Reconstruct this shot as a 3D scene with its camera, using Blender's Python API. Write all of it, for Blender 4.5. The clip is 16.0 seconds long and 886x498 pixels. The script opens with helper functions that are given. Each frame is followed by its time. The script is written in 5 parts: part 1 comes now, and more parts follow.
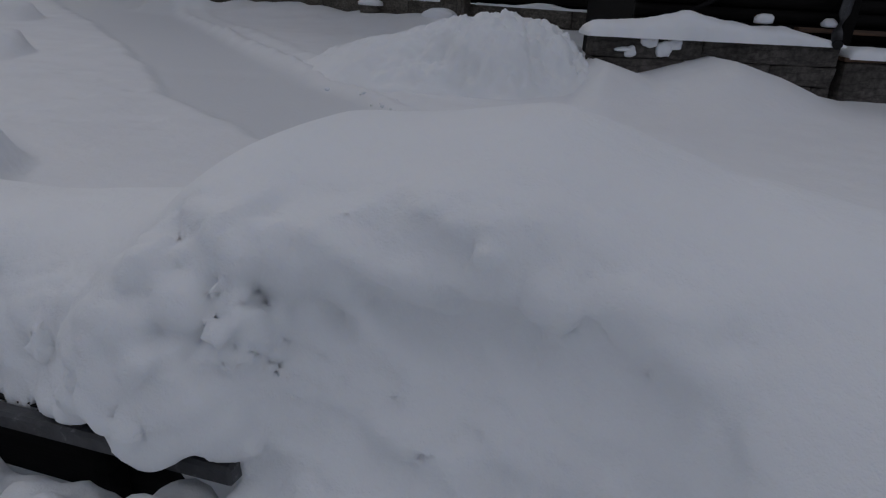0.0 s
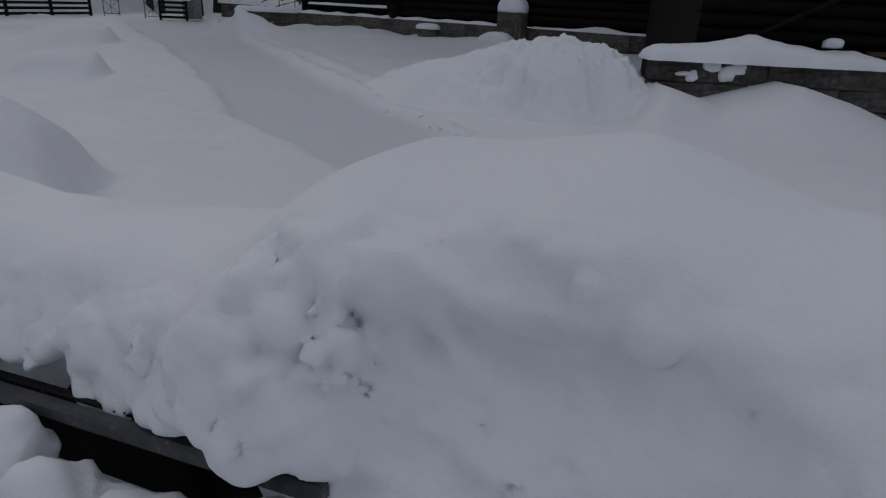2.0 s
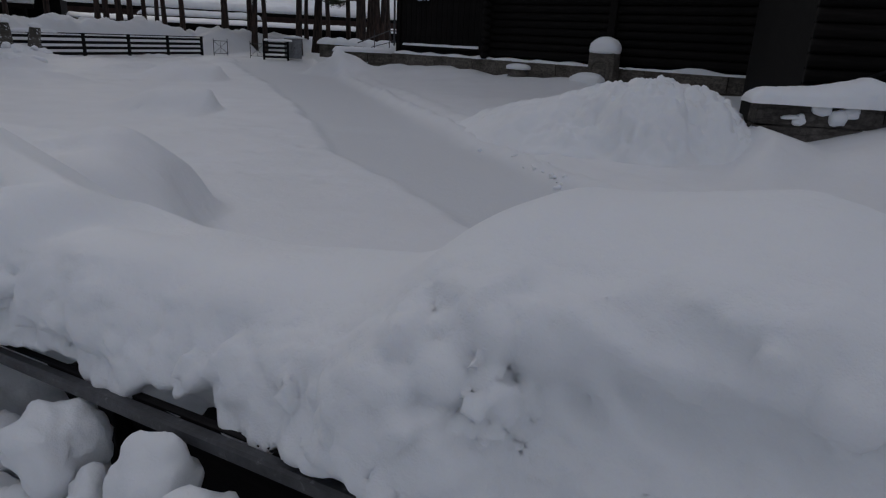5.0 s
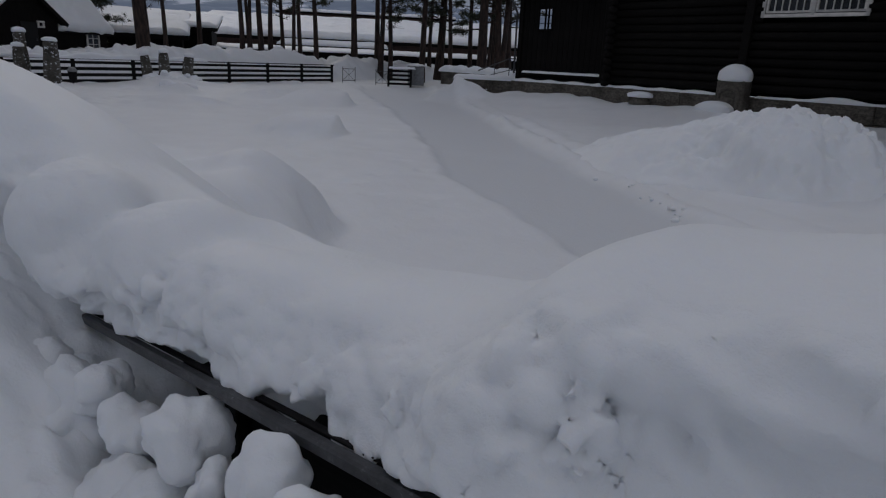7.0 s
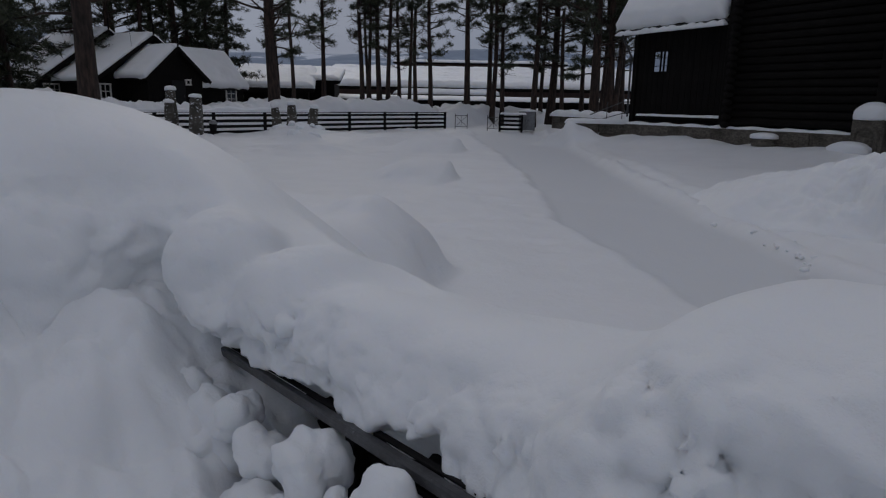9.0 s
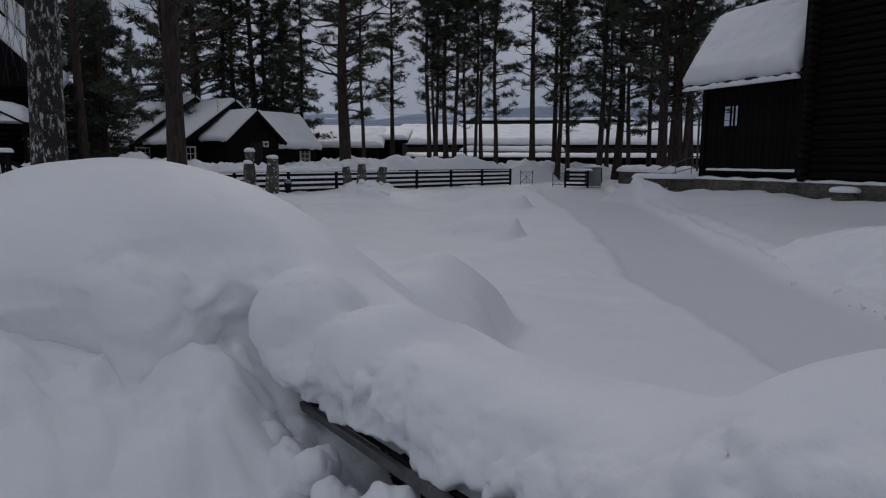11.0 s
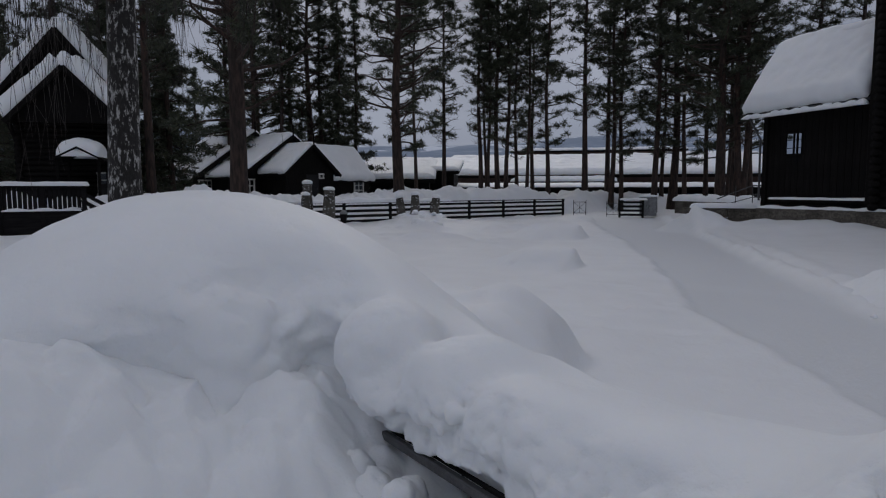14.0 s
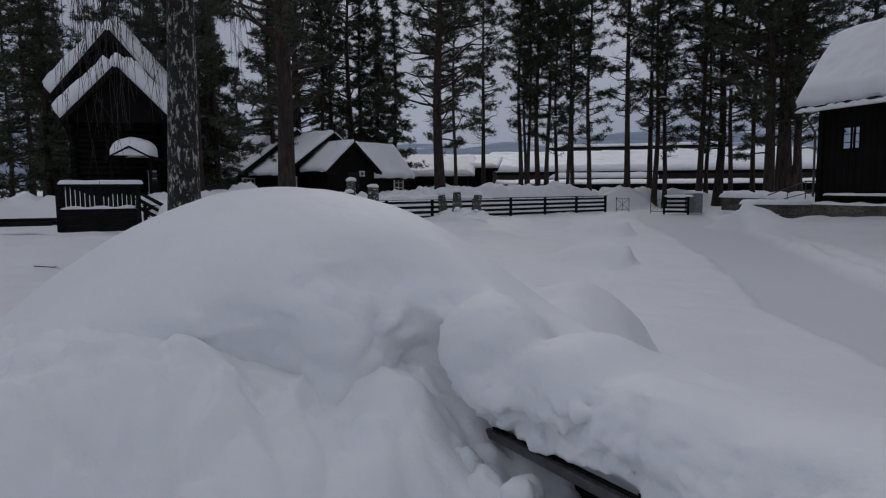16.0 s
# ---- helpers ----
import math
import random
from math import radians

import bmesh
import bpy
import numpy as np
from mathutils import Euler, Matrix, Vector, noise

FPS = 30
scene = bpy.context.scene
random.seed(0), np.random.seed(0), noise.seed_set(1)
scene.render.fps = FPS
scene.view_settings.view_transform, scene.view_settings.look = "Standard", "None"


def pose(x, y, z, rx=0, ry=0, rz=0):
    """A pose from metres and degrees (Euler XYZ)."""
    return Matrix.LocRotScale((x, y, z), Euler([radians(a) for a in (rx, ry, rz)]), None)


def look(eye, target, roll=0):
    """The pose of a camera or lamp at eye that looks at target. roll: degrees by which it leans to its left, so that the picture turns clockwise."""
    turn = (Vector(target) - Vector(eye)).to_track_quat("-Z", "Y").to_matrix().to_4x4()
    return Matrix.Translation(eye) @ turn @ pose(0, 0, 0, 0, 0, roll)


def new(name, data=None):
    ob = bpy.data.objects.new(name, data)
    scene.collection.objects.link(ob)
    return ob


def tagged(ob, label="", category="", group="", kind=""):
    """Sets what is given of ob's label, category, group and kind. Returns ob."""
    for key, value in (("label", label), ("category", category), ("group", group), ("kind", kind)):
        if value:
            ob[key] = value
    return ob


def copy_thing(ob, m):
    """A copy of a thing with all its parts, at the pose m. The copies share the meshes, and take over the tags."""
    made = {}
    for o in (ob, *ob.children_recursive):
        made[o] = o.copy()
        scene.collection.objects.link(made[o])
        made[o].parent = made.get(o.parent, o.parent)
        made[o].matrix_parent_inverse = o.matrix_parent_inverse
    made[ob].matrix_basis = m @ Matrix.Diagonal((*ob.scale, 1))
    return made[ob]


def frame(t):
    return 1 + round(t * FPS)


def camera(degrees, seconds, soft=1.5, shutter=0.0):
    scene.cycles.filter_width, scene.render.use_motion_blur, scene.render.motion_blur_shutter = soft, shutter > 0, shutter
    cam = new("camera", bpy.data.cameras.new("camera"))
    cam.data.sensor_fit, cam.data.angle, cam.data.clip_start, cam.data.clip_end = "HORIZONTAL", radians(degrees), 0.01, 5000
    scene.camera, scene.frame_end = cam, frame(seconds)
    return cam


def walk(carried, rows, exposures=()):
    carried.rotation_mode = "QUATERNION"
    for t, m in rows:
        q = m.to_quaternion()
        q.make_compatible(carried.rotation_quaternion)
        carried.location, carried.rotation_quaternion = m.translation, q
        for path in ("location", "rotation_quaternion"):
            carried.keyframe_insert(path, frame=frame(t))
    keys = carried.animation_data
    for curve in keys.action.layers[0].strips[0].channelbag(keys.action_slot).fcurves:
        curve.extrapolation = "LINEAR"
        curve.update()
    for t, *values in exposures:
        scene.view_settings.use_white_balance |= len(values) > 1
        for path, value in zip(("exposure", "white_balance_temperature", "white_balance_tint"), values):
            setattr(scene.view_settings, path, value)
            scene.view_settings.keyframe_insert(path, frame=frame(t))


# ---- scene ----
cam = camera(69.2, 16.0, soft=1.2)
PATH = [
    (0.0, (0.344, -0.266, 1.79), (-0.281, 1.472, 1.022), 3.1),
    (0.5, (0.31, -0.269, 1.791), (-0.342, 1.466, 1.039), 3.5),
    (1, (0.28, -0.28, 1.794), (-0.407, 1.448, 1.056), 3.6),
    (1.5, (0.258, -0.289, 1.791), (-0.471, 1.426, 1.066), 3.3),
    (2, (0.257, -0.307, 1.802), (-0.517, 1.392, 1.087), 2.9),
    (2.5, (0.24, -0.339, 1.818), (-0.574, 1.347, 1.115), 2.8),
    (3, (0.188, -0.33, 1.815), (-0.667, 1.341, 1.126), 3.2),
    (3.5, (0.149, -0.337, 1.814), (-0.743, 1.323, 1.143), 3.3),
    (4, (0.123, -0.358, 1.817), (-0.81, 1.287, 1.168), 3.0),
    (6.5, (0.07, -0.399, 1.844), (-1.126, 1.098, 1.268), 2.9),
    (7, (0.131, -0.421, 1.852), (-1.162, 0.997, 1.289), 2.6),
    (7.5, (0.16, -0.435, 1.864), (-1.204, 0.923, 1.321), 2.4),
    (8, (0.158, -0.46, 1.875), (-1.276, 0.837, 1.362), 2.2),
    (8.5, (0.171, -0.49, 1.885), (-1.319, 0.753, 1.402), 1.4),
    (9, (0.19, -0.503, 1.897), (-1.356, 0.686, 1.452), 1.1),
    (9.5, (0.197, -0.531, 1.916), (-1.395, 0.611, 1.515), 0.4),
    (10, (0.215, -0.554, 1.929), (-1.416, 0.546, 1.568), 0.4),
    (12.5, (0.265, -0.627, 1.957), (-1.468, 0.353, 1.76), 0.3),
    (13, (0.261, -0.628, 1.949), (-1.484, 0.331, 1.757), 0.8),
    (13.5, (0.22, -0.667, 1.943), (-1.536, 0.271, 1.757), 0.8),
    (14, (0.164, -0.77, 1.948), (-1.607, 0.141, 1.762), -0.1),
    (14.5, (0.097, -0.868, 1.943), (-1.688, 0.014, 1.754), -0.2),
    (15, (0.035, -0.945, 1.94), (-1.762, -0.086, 1.752), -0.3),
    (15.5, (0.017, -1.042, 1.941), (-1.788, -0.201, 1.75), -0.2),
    (16, (-0.05, -1.119, 1.938), (-1.867, -0.306, 1.744), -0.3),
]
walk(cam, [(t, look(eye, target, roll)) for t, eye, target, roll in PATH],
     exposures=((0.0, -0.13), (4.0, -0.15), (8.0, -0.18), (10.0, -0.1), (12.5, 0.03), (16.0, 0.12)))

# ---- light ----
world = bpy.data.worlds.new("overcast_sky")
scene.world = world
world.use_nodes = True
wn, wl = world.node_tree.nodes, world.node_tree.links
sky = wn.new("ShaderNodeTexSky")
sky.sky_type, sky.sun_disc = "NISHITA", False
sky.sun_elevation, sky.sun_rotation = radians(22), radians(-63)
sky.air_density, sky.dust_density, sky.ozone_density = 1.0, 1.5, 2.0
veil = wn.new("ShaderNodeMix")
veil.data_type = "RGBA"
veil.inputs[0].default_value = 0.975
cloud_map = wn.new("ShaderNodeTexCoord")
cloud_stretch = wn.new("ShaderNodeMapping")
cloud_stretch.inputs["Scale"].default_value = (1.5, 1.5, 4.0)
cloud = wn.new("ShaderNodeTexNoise")
cloud.inputs["Scale"].default_value, cloud.inputs["Detail"].default_value = 1.8, 5
cloud_ramp = wn.new("ShaderNodeValToRGB")
cloud_ramp.color_ramp.elements[0].position, cloud_ramp.color_ramp.elements[0].color = 0.25, (0.8, 0.81, 0.84, 1)
cloud_ramp.color_ramp.elements[1].position, cloud_ramp.color_ramp.elements[1].color = 0.75, (1.2, 1.19, 1.16, 1)
# an overcast sky is brightest overhead
height = wn.new("ShaderNodeSeparateXYZ")
overcast = wn.new("ShaderNodeValToRGB")
SKY = ((0.0, (3.1, 3.75, 5.1)), (0.10, (3.7, 4.3, 5.6)), (0.30, (5.0, 5.35, 6.5)), (0.6, (6.7, 6.95, 8.1)), (1.0, (9.0, 9.2, 10.5)))
while len(overcast.color_ramp.elements) < len(SKY):
    overcast.color_ramp.elements.new(0.5)
for stop, (at, colour) in zip(overcast.color_ramp.elements, SKY):
    stop.position, stop.color = at, (*colour, 1)
clouds = wn.new("ShaderNodeMix")
clouds.data_type, clouds.blend_type = "RGBA", "MULTIPLY"
clouds.inputs[0].default_value = 1.0
wl.new(cloud_map.outputs["Generated"], height.inputs[0])
wl.new(height.outputs["Z"], overcast.inputs["Fac"])
wl.new(cloud_map.outputs["Generated"], cloud_stretch.inputs["Vector"])
wl.new(cloud_stretch.outputs[0], cloud.inputs["Vector"])
wl.new(cloud.outputs["Fac"], cloud_ramp.inputs["Fac"])
wl.new(overcast.outputs["Color"], clouds.inputs[6])
wl.new(cloud_ramp.outputs["Color"], clouds.inputs[7])
glow_dot = wn.new("ShaderNodeVectorMath")
glow_dot.operation = "DOT_PRODUCT"
glow_dot.inputs[1].default_value = (-0.846, 0.426, 0.322)
glow = wn.new("ShaderNodeValToRGB")
for stop, (at, colour) in zip([glow.color_ramp.elements[0], glow.color_ramp.elements[1], glow.color_ramp.elements.new(0.97)],
                              ((0.9, (1, 1, 1)), (1.0, (2.6, 2.5, 2.35)), (0.97, (1.35, 1.32, 1.3)))):
    stop.position, stop.color = at, (*colour, 1)
lit = wn.new("ShaderNodeMix")
lit.data_type, lit.blend_type = "RGBA", "MULTIPLY"
lit.inputs[0].default_value = 1.0
wl.new(cloud_map.outputs["Generated"], glow_dot.inputs[0])
wl.new(glow_dot.outputs["Value"], glow.inputs["Fac"])
wl.new(clouds.outputs[2], lit.inputs[6])
wl.new(glow.outputs["Color"], lit.inputs[7])
wl.new(sky.outputs["Color"], veil.inputs[6])
wl.new(lit.outputs[2], veil.inputs[7])
wl.new(veil.outputs[2], wn["Background"].inputs["Color"])
wn["Background"].inputs["Strength"].default_value = 0.05

sun = new("sun", bpy.data.lights.new("sun", "SUN"))
sun.data.energy, sun.data.angle, sun.data.color = 0.35, radians(25), (1.0, 0.96, 0.9)
sun.matrix_world = look((-84.6, 42.6, 40), (0, 0, 0))

# ---- small tools ----
rng = np.random.default_rng(7)


def smooth01(a, lo, hi):
    s = np.clip((np.asarray(a, float) - lo) / (hi - lo), 0, 1)
    return s * s * (3 - 2 * s)


def lattice(ix, iy, iz, seed):
    n = (ix * 374761393 + iy * 668265263 + iz * 1274126177 + seed * 974711) & 0xFFFFFFFF
    n = ((n ^ (n >> 13)) * 1274126177) & 0xFFFFFFFF
    n = ((n ^ (n >> 16)) * 2246822519) & 0xFFFFFFFF
    return ((n ^ (n >> 15)) & 0xFFFFFF) / 8388607.5 - 1.0


def vnoise(x, y, z, size, seed=0):
    """Smooth noise in -1..1 over arrays of places."""
    p = [np.asarray(a, float) / size + 1000.0 for a in (x, y, z)]
    i = [np.floor(a).astype(np.int64) for a in p]
    f = [a - b for a, b in zip(p, i)]
    w = [a * a * a * (a * (a * 6 - 15) + 10) for a in f]
    out = 0
    for dx in (0, 1):
        for dy in (0, 1):
            for dz in (0, 1):
                k = (w[0] if dx else 1 - w[0]) * (w[1] if dy else 1 - w[1]) * (w[2] if dz else 1 - w[2])
                out = out + k * lattice(i[0] + dx, i[1] + dy, i[2] + dz, seed)
    return out


def fbm(x, y, z, size, octaves=4, seed=0, gain=0.5):
    total, amp = 0, 1.0
    for o in range(octaves):
        total = total + amp * vnoise(x, y, z, size / 2 ** o, seed + o)
        amp *= gain
    return total


def lobes(x, y, z, size, seed=0):
    """Rounded bumps grown together, 0 to 1, as on clotted snow."""
    p = [np.asarray(a, float) / size + 1000.0 for a in (x, y, z)]
    cell = [np.floor(a).astype(np.int64) for a in p]
    best = np.zeros(np.shape(p[0]))
    for i in (-1, 0, 1):
        for j in (-1, 0, 1):
            for k in (-1, 0, 1):
                c = (cell[0] + i, cell[1] + j, cell[2] + k)
                d2 = sum((p[n] - c[n] - 0.5 - 0.35 * lattice(*c, seed + n)) ** 2 for n in range(3))
                best = np.maximum(best, np.sqrt(np.maximum(0, 1 - d2 / (0.8 + 0.2 * lattice(*c, seed + 3)) ** 2)))
    return best


def smooth_shade(mesh, on=True):
    mesh.polygons.foreach_set("use_smooth", np.full(len(mesh.polygons), on))
    mesh.update()
    return mesh


def sheet(points, name="sheet"):
    """A mesh from an array of rows of points."""
    n, m = points.shape[:2]
    k = np.arange(n * m).reshape(n, m)
    quads = np.stack([k[:-1, :-1], k[1:, :-1], k[1:, 1:], k[:-1, 1:]], -1).reshape(-1, 4)
    mesh = bpy.data.meshes.new(name)
    mesh.from_pydata(points.reshape(-1, 3).tolist(), [], quads.tolist())
    return smooth_shade(mesh)


def raw(verts, faces, name="mesh", soft=False):
    mesh = bpy.data.meshes.new(name)
    mesh.from_pydata([tuple(map(float, v)) for v in verts], [], [tuple(map(int, f)) for f in faces])
    return smooth_shade(mesh, soft)


def block(size, bevel=0.0, m=None, rough=0.0, seed=0, cuts=0):
    """A bevelled block round its middle."""
    bm = bmesh.new()
    bmesh.ops.create_cube(bm, size=1.0)
    bmesh.ops.scale(bm, vec=size, verts=bm.verts)
    if bevel:
        bmesh.ops.bevel(bm, geom=bm.edges[:], offset=bevel, segments=1, affect="EDGES", profile=0.5)
    if cuts:
        bmesh.ops.subdivide_edges(bm, edges=[e for e in bm.edges if e.calc_length() > max(size) * 0.25], cuts=cuts, use_grid_fill=True)
    if rough:
        for v in bm.verts:
            v.co += rough * noise.noise_vector(v.co * 3.1 + Vector((seed * 7.7, seed * 3.3, seed)))
    if m is not None:
        bm.transform(m)
    mesh = bpy.data.meshes.new("block")
    bm.to_mesh(mesh)
    bm.free()
    return mesh


def rod(path, radii, sides=8, caps=True, squash=1.0):
    """Verts and faces of a tube along a path."""
    path = [Vector(p) for p in path]
    radii = radii if hasattr(radii, "__len__") else [radii] * len(path)
    verts, faces = [], []
    for i, p in enumerate(path):
        d = (path[min(i + 1, len(path) - 1)] - path[max(i - 1, 0)]).normalized()
        a = d.cross(Vector((0.13, 0.31, 0.94)))
        a = a.normalized() if a.length > 0.05 else d.cross(Vector((1, 0, 0))).normalized()
        b = d.cross(a)
        for k in range(sides):
            w = 2 * math.pi * k / sides
            verts.append(p + radii[i] * (math.cos(w) * a + squash * math.sin(w) * b))
    for i in range(len(path) - 1):
        for k in range(sides):
            q = (k + 1) % sides
            faces.append((i * sides + k, i * sides + q, (i + 1) * sides + q, (i + 1) * sides + k))
    if caps:
        faces.append(tuple(range(sides))[::-1])
        faces.append(tuple((len(path) - 1) * sides + k for k in range(sides)))
    return verts, faces


def gather(pieces):
    verts, faces = [], []
    for v, f in pieces:
        n = len(verts)
        verts += list(v)
        faces += [tuple(n + i for i in face) for face in f]
    return verts, faces


def part(name, mesh, material, parent=None, label="", m=None):
    mesh.name = name
    if not mesh.materials:
        mesh.materials.append(material)
    ob = new(name, mesh)
    if parent is not None:
        ob.parent = parent
    if m is not None:
        ob.matrix_basis = m
    return tagged(ob, label)


def thing(name, label, category, m=None, group="", kind=""):
    ob = new(name)
    ob.empty_display_size = 0.2
    if m is not None:
        ob.matrix_basis = m
    return tagged(ob, label, category, group, kind)


def lump(size, seed=0, rough=0.18, detail=3, flat=True, grain=0.5, fine=0.0):
    """A rounded, uneven heap or cap of snow round its middle; flat: its underside is level."""
    bm = bmesh.new()
    bmesh.ops.create_icosphere(bm, subdivisions=detail, radius=1.0)
    co = np.array([v.co[:] for v in bm.verts])
    r = 1 + rough * fbm(co[:, 0], co[:, 1], co[:, 2], grain * 2, 3, seed) + fine * fbm(co[:, 0], co[:, 1], co[:, 2], grain * 0.5, 3, seed + 9)
    co = co * r[:, None]
    if flat:
        co[:, 2] = np.where(co[:, 2] < -0.3, -0.3 + 0.12 * (co[:, 2] + 0.3), co[:, 2])
    co = np.sign(co) * np.abs(co) ** 0.88 * np.array(size) / 2
    for v, c in zip(bm.verts, co):
        v.co = c
    mesh = bpy.data.meshes.new("lump")
    bm.to_mesh(mesh)
    bm.free()
    return smooth_shade(mesh)


def cauliflower(size, seed, lobes=7, detail=4, fine=0.05):
    """A clump of snow grown together from several rounded lobes."""
    pick = np.random.default_rng(seed)
    bm = bmesh.new()
    bmesh.ops.create_icosphere(bm, subdivisions=detail, radius=1.0)
    d = np.array([v.co[:] for v in bm.verts])
    d /= np.linalg.norm(d, axis=1, keepdims=True)
    r = np.full(len(d), 0.5)
    for _ in range(lobes):
        c = pick.normal(0, 1, 3)
        c = c / np.linalg.norm(c) * pick.uniform(0.25, 0.62)
        rad = pick.uniform(0.2, 0.48)
        along = d @ c
        disc = rad * rad - c @ c + along * along
        hit = np.where((disc > 0) & (along > 0), along + np.sqrt(np.maximum(disc, 0)), 0)
        r = np.log(np.exp(14 * r) + np.exp(14 * hit)) / 14
    co = d * r[:, None]
    co = co * (1 + fine * fbm(co[:, 0], co[:, 1], co[:, 2], 0.25, 3, seed % 97))[:, None] * np.array(size) * 0.55
    for v, c in zip(bm.verts, co):
        v.co = c
    mesh = bpy.data.meshes.new("clump")
    bm.to_mesh(mesh)
    bm.free()
    return smooth_shade(mesh)


def snow_cap(length, width, height, seed=0, step=0.06, over=0.05, profile=None):
    """Snow lying on a long level top: x along, its underside at z 0."""
    n, m = max(8, int(length / step)), 17
    u = np.linspace(0, 1, n)
    w = np.linspace(0, math.pi, m)
    U, W = np.meshgrid(u, w, indexing="ij")
    endfall = np.clip(np.minimum(U, 1 - U) * length / max(0.6 * height, 0.05), 0, 1) ** 0.5
    h = height * (profile(U) if profile else 1.0) * (0.25 + 0.75 * endfall)
    y = -np.cos(W) * (width / 2 + over) * (0.85 + 0.15 * endfall)
    x = U * length
    z = np.sin(W) ** 0.55 * h
    jig = fbm(x + seed * 5.1, y, z, 0.5, 4, seed)
    z = z + np.sin(W) * 0.12 * height * jig
    y = y + 0.12 * over * fbm(x, y * 0.3, z, 0.25, 3, seed + 3) * np.cos(W) * 4
    z = np.where((W < 0.01) | (W > math.pi - 0.01), -0.02, z)
    P = np.stack([x, y, z], -1)
    mesh = sheet(P)
    ends = [tuple(range(m))[::-1], tuple((n - 1) * m + i for i in range(m))]
    bm = bmesh.new()
    bm.from_mesh(mesh)
    bm.verts.ensure_lookup_table()
    for e in ends:
        bm.faces.new([bm.verts[i] for i in e])
    bmesh.ops.recalc_face_normals(bm, faces=bm.faces)
    bm.to_mesh(mesh)
    bm.free()
    return mesh


# ---- materials ----
def material(name, base, rough=0.6, metal=0.0):
    mat = bpy.data.materials.new(name)
    mat.use_nodes = True
    nodes, links = mat.node_tree.nodes, mat.node_tree.links
    bsdf = nodes["Principled BSDF"]
    bsdf.inputs["Base Color"].default_value = (*base, 1)
    bsdf.inputs["Roughness"].default_value = rough
    bsdf.inputs["Metallic"].default_value = metal
    return mat, nodes, links, bsdf


def noise_node(nodes, links, size, detail=4, stretch=(1, 1, 1), where="Object", rough=0.55):
    coord, mapping, tex = nodes.new("ShaderNodeTexCoord"), nodes.new("ShaderNodeMapping"), nodes.new("ShaderNodeTexNoise")
    mapping.inputs["Scale"].default_value = stretch
    tex.inputs["Scale"].default_value, tex.inputs["Detail"].default_value, tex.inputs["Roughness"].default_value = 1 / size, detail, rough
    links.new(coord.outputs[where], mapping.inputs["Vector"])
    links.new(mapping.outputs[0], tex.inputs["Vector"])
    return tex


def ramp(nodes, links, source, stops):
    r = nodes.new("ShaderNodeValToRGB")
    while len(r.color_ramp.elements) < len(stops):
        r.color_ramp.elements.new(0.5)
    for e, (at, col) in zip(r.color_ramp.elements, stops):
        e.position, e.color = at, (*col, 1)
    links.new(source, r.inputs["Fac"])
    return r


def mixed(nodes, links, a, b, fac, mode="MIX", amount=None):
    mx = nodes.new("ShaderNodeMix")
    mx.data_type, mx.blend_type = "RGBA", mode
    links.new(a, mx.inputs[6])
    links.new(b, mx.inputs[7])
    if amount is None:
        links.new(fac, mx.inputs[0])
    else:
        mx.inputs[0].default_value = amount
    return mx.outputs[2]


def bump(nodes, links, bsdf, sources, distance):
    """sources: (socket, strength) chained, coarse first."""
    last = None
    for socket, strength, dist in sources:
        b = nodes.new("ShaderNodeBump")
        b.inputs["Strength"].default_value, b.inputs["Distance"].default_value = strength, dist * distance
        links.new(socket, b.inputs["Height"])
        if last is not None:
            links.new(last, b.inputs["Normal"])
        last = b.outputs["Normal"]
    links.new(last, bsdf.inputs["Normal"])


def snow_material(name, tone=(0.86, 0.88, 0.9), grain=1.0, packed=False):
    mat, n, l, b = material(name, tone, 0.55)
    broad = noise_node(n, l, 0.9, 4)
    tint = ramp(n, l, broad.outputs["Fac"], [(0.3, tuple(c * 0.955 for c in tone)), (0.7, tone)])
    colour = tint.outputs["Color"]
    if packed:
        attr = n.new("ShaderNodeAttribute")
        attr.attribute_name = "packed"
        hard = n.new("ShaderNodeRGB")
        hard.outputs[0].default_value = (0.65, 0.67, 0.69, 1)
        colour = mixed(n, l, colour, hard.outputs[0], attr.outputs["Fac"])
    speck = noise_node(n, l, 0.03, 2)
    bits = ramp(n, l, speck.outputs["Fac"], [(0.79, (1, 1, 1)), (0.83, (0.72, 0.7, 0.68))])
    l.new(mixed(n, l, colour, bits.outputs["Color"], None, "MULTIPLY", 0.55), b.inputs["Base Color"])
    mid, fine, crumb = noise_node(n, l, 0.12, 5), noise_node(n, l, 0.02, 4), noise_node(n, l, 0.005, 2)
    bump(n, l, b, [(mid.outputs["Fac"], 0.25 * grain, 0.05), (fine.outputs["Fac"], 0.28 * grain, 0.012), (crumb.outputs["Fac"], 0.3 * grain, 0.003)], 1.0)
    b.inputs["Subsurface Weight"].default_value = 0.25
    b.inputs["Subsurface Radius"].default_value = (0.05, 0.06, 0.075)
    b.inputs["Subsurface Scale"].default_value = 0.35
    b.inputs["Specular IOR Level"].default_value = 0.25
    return mat


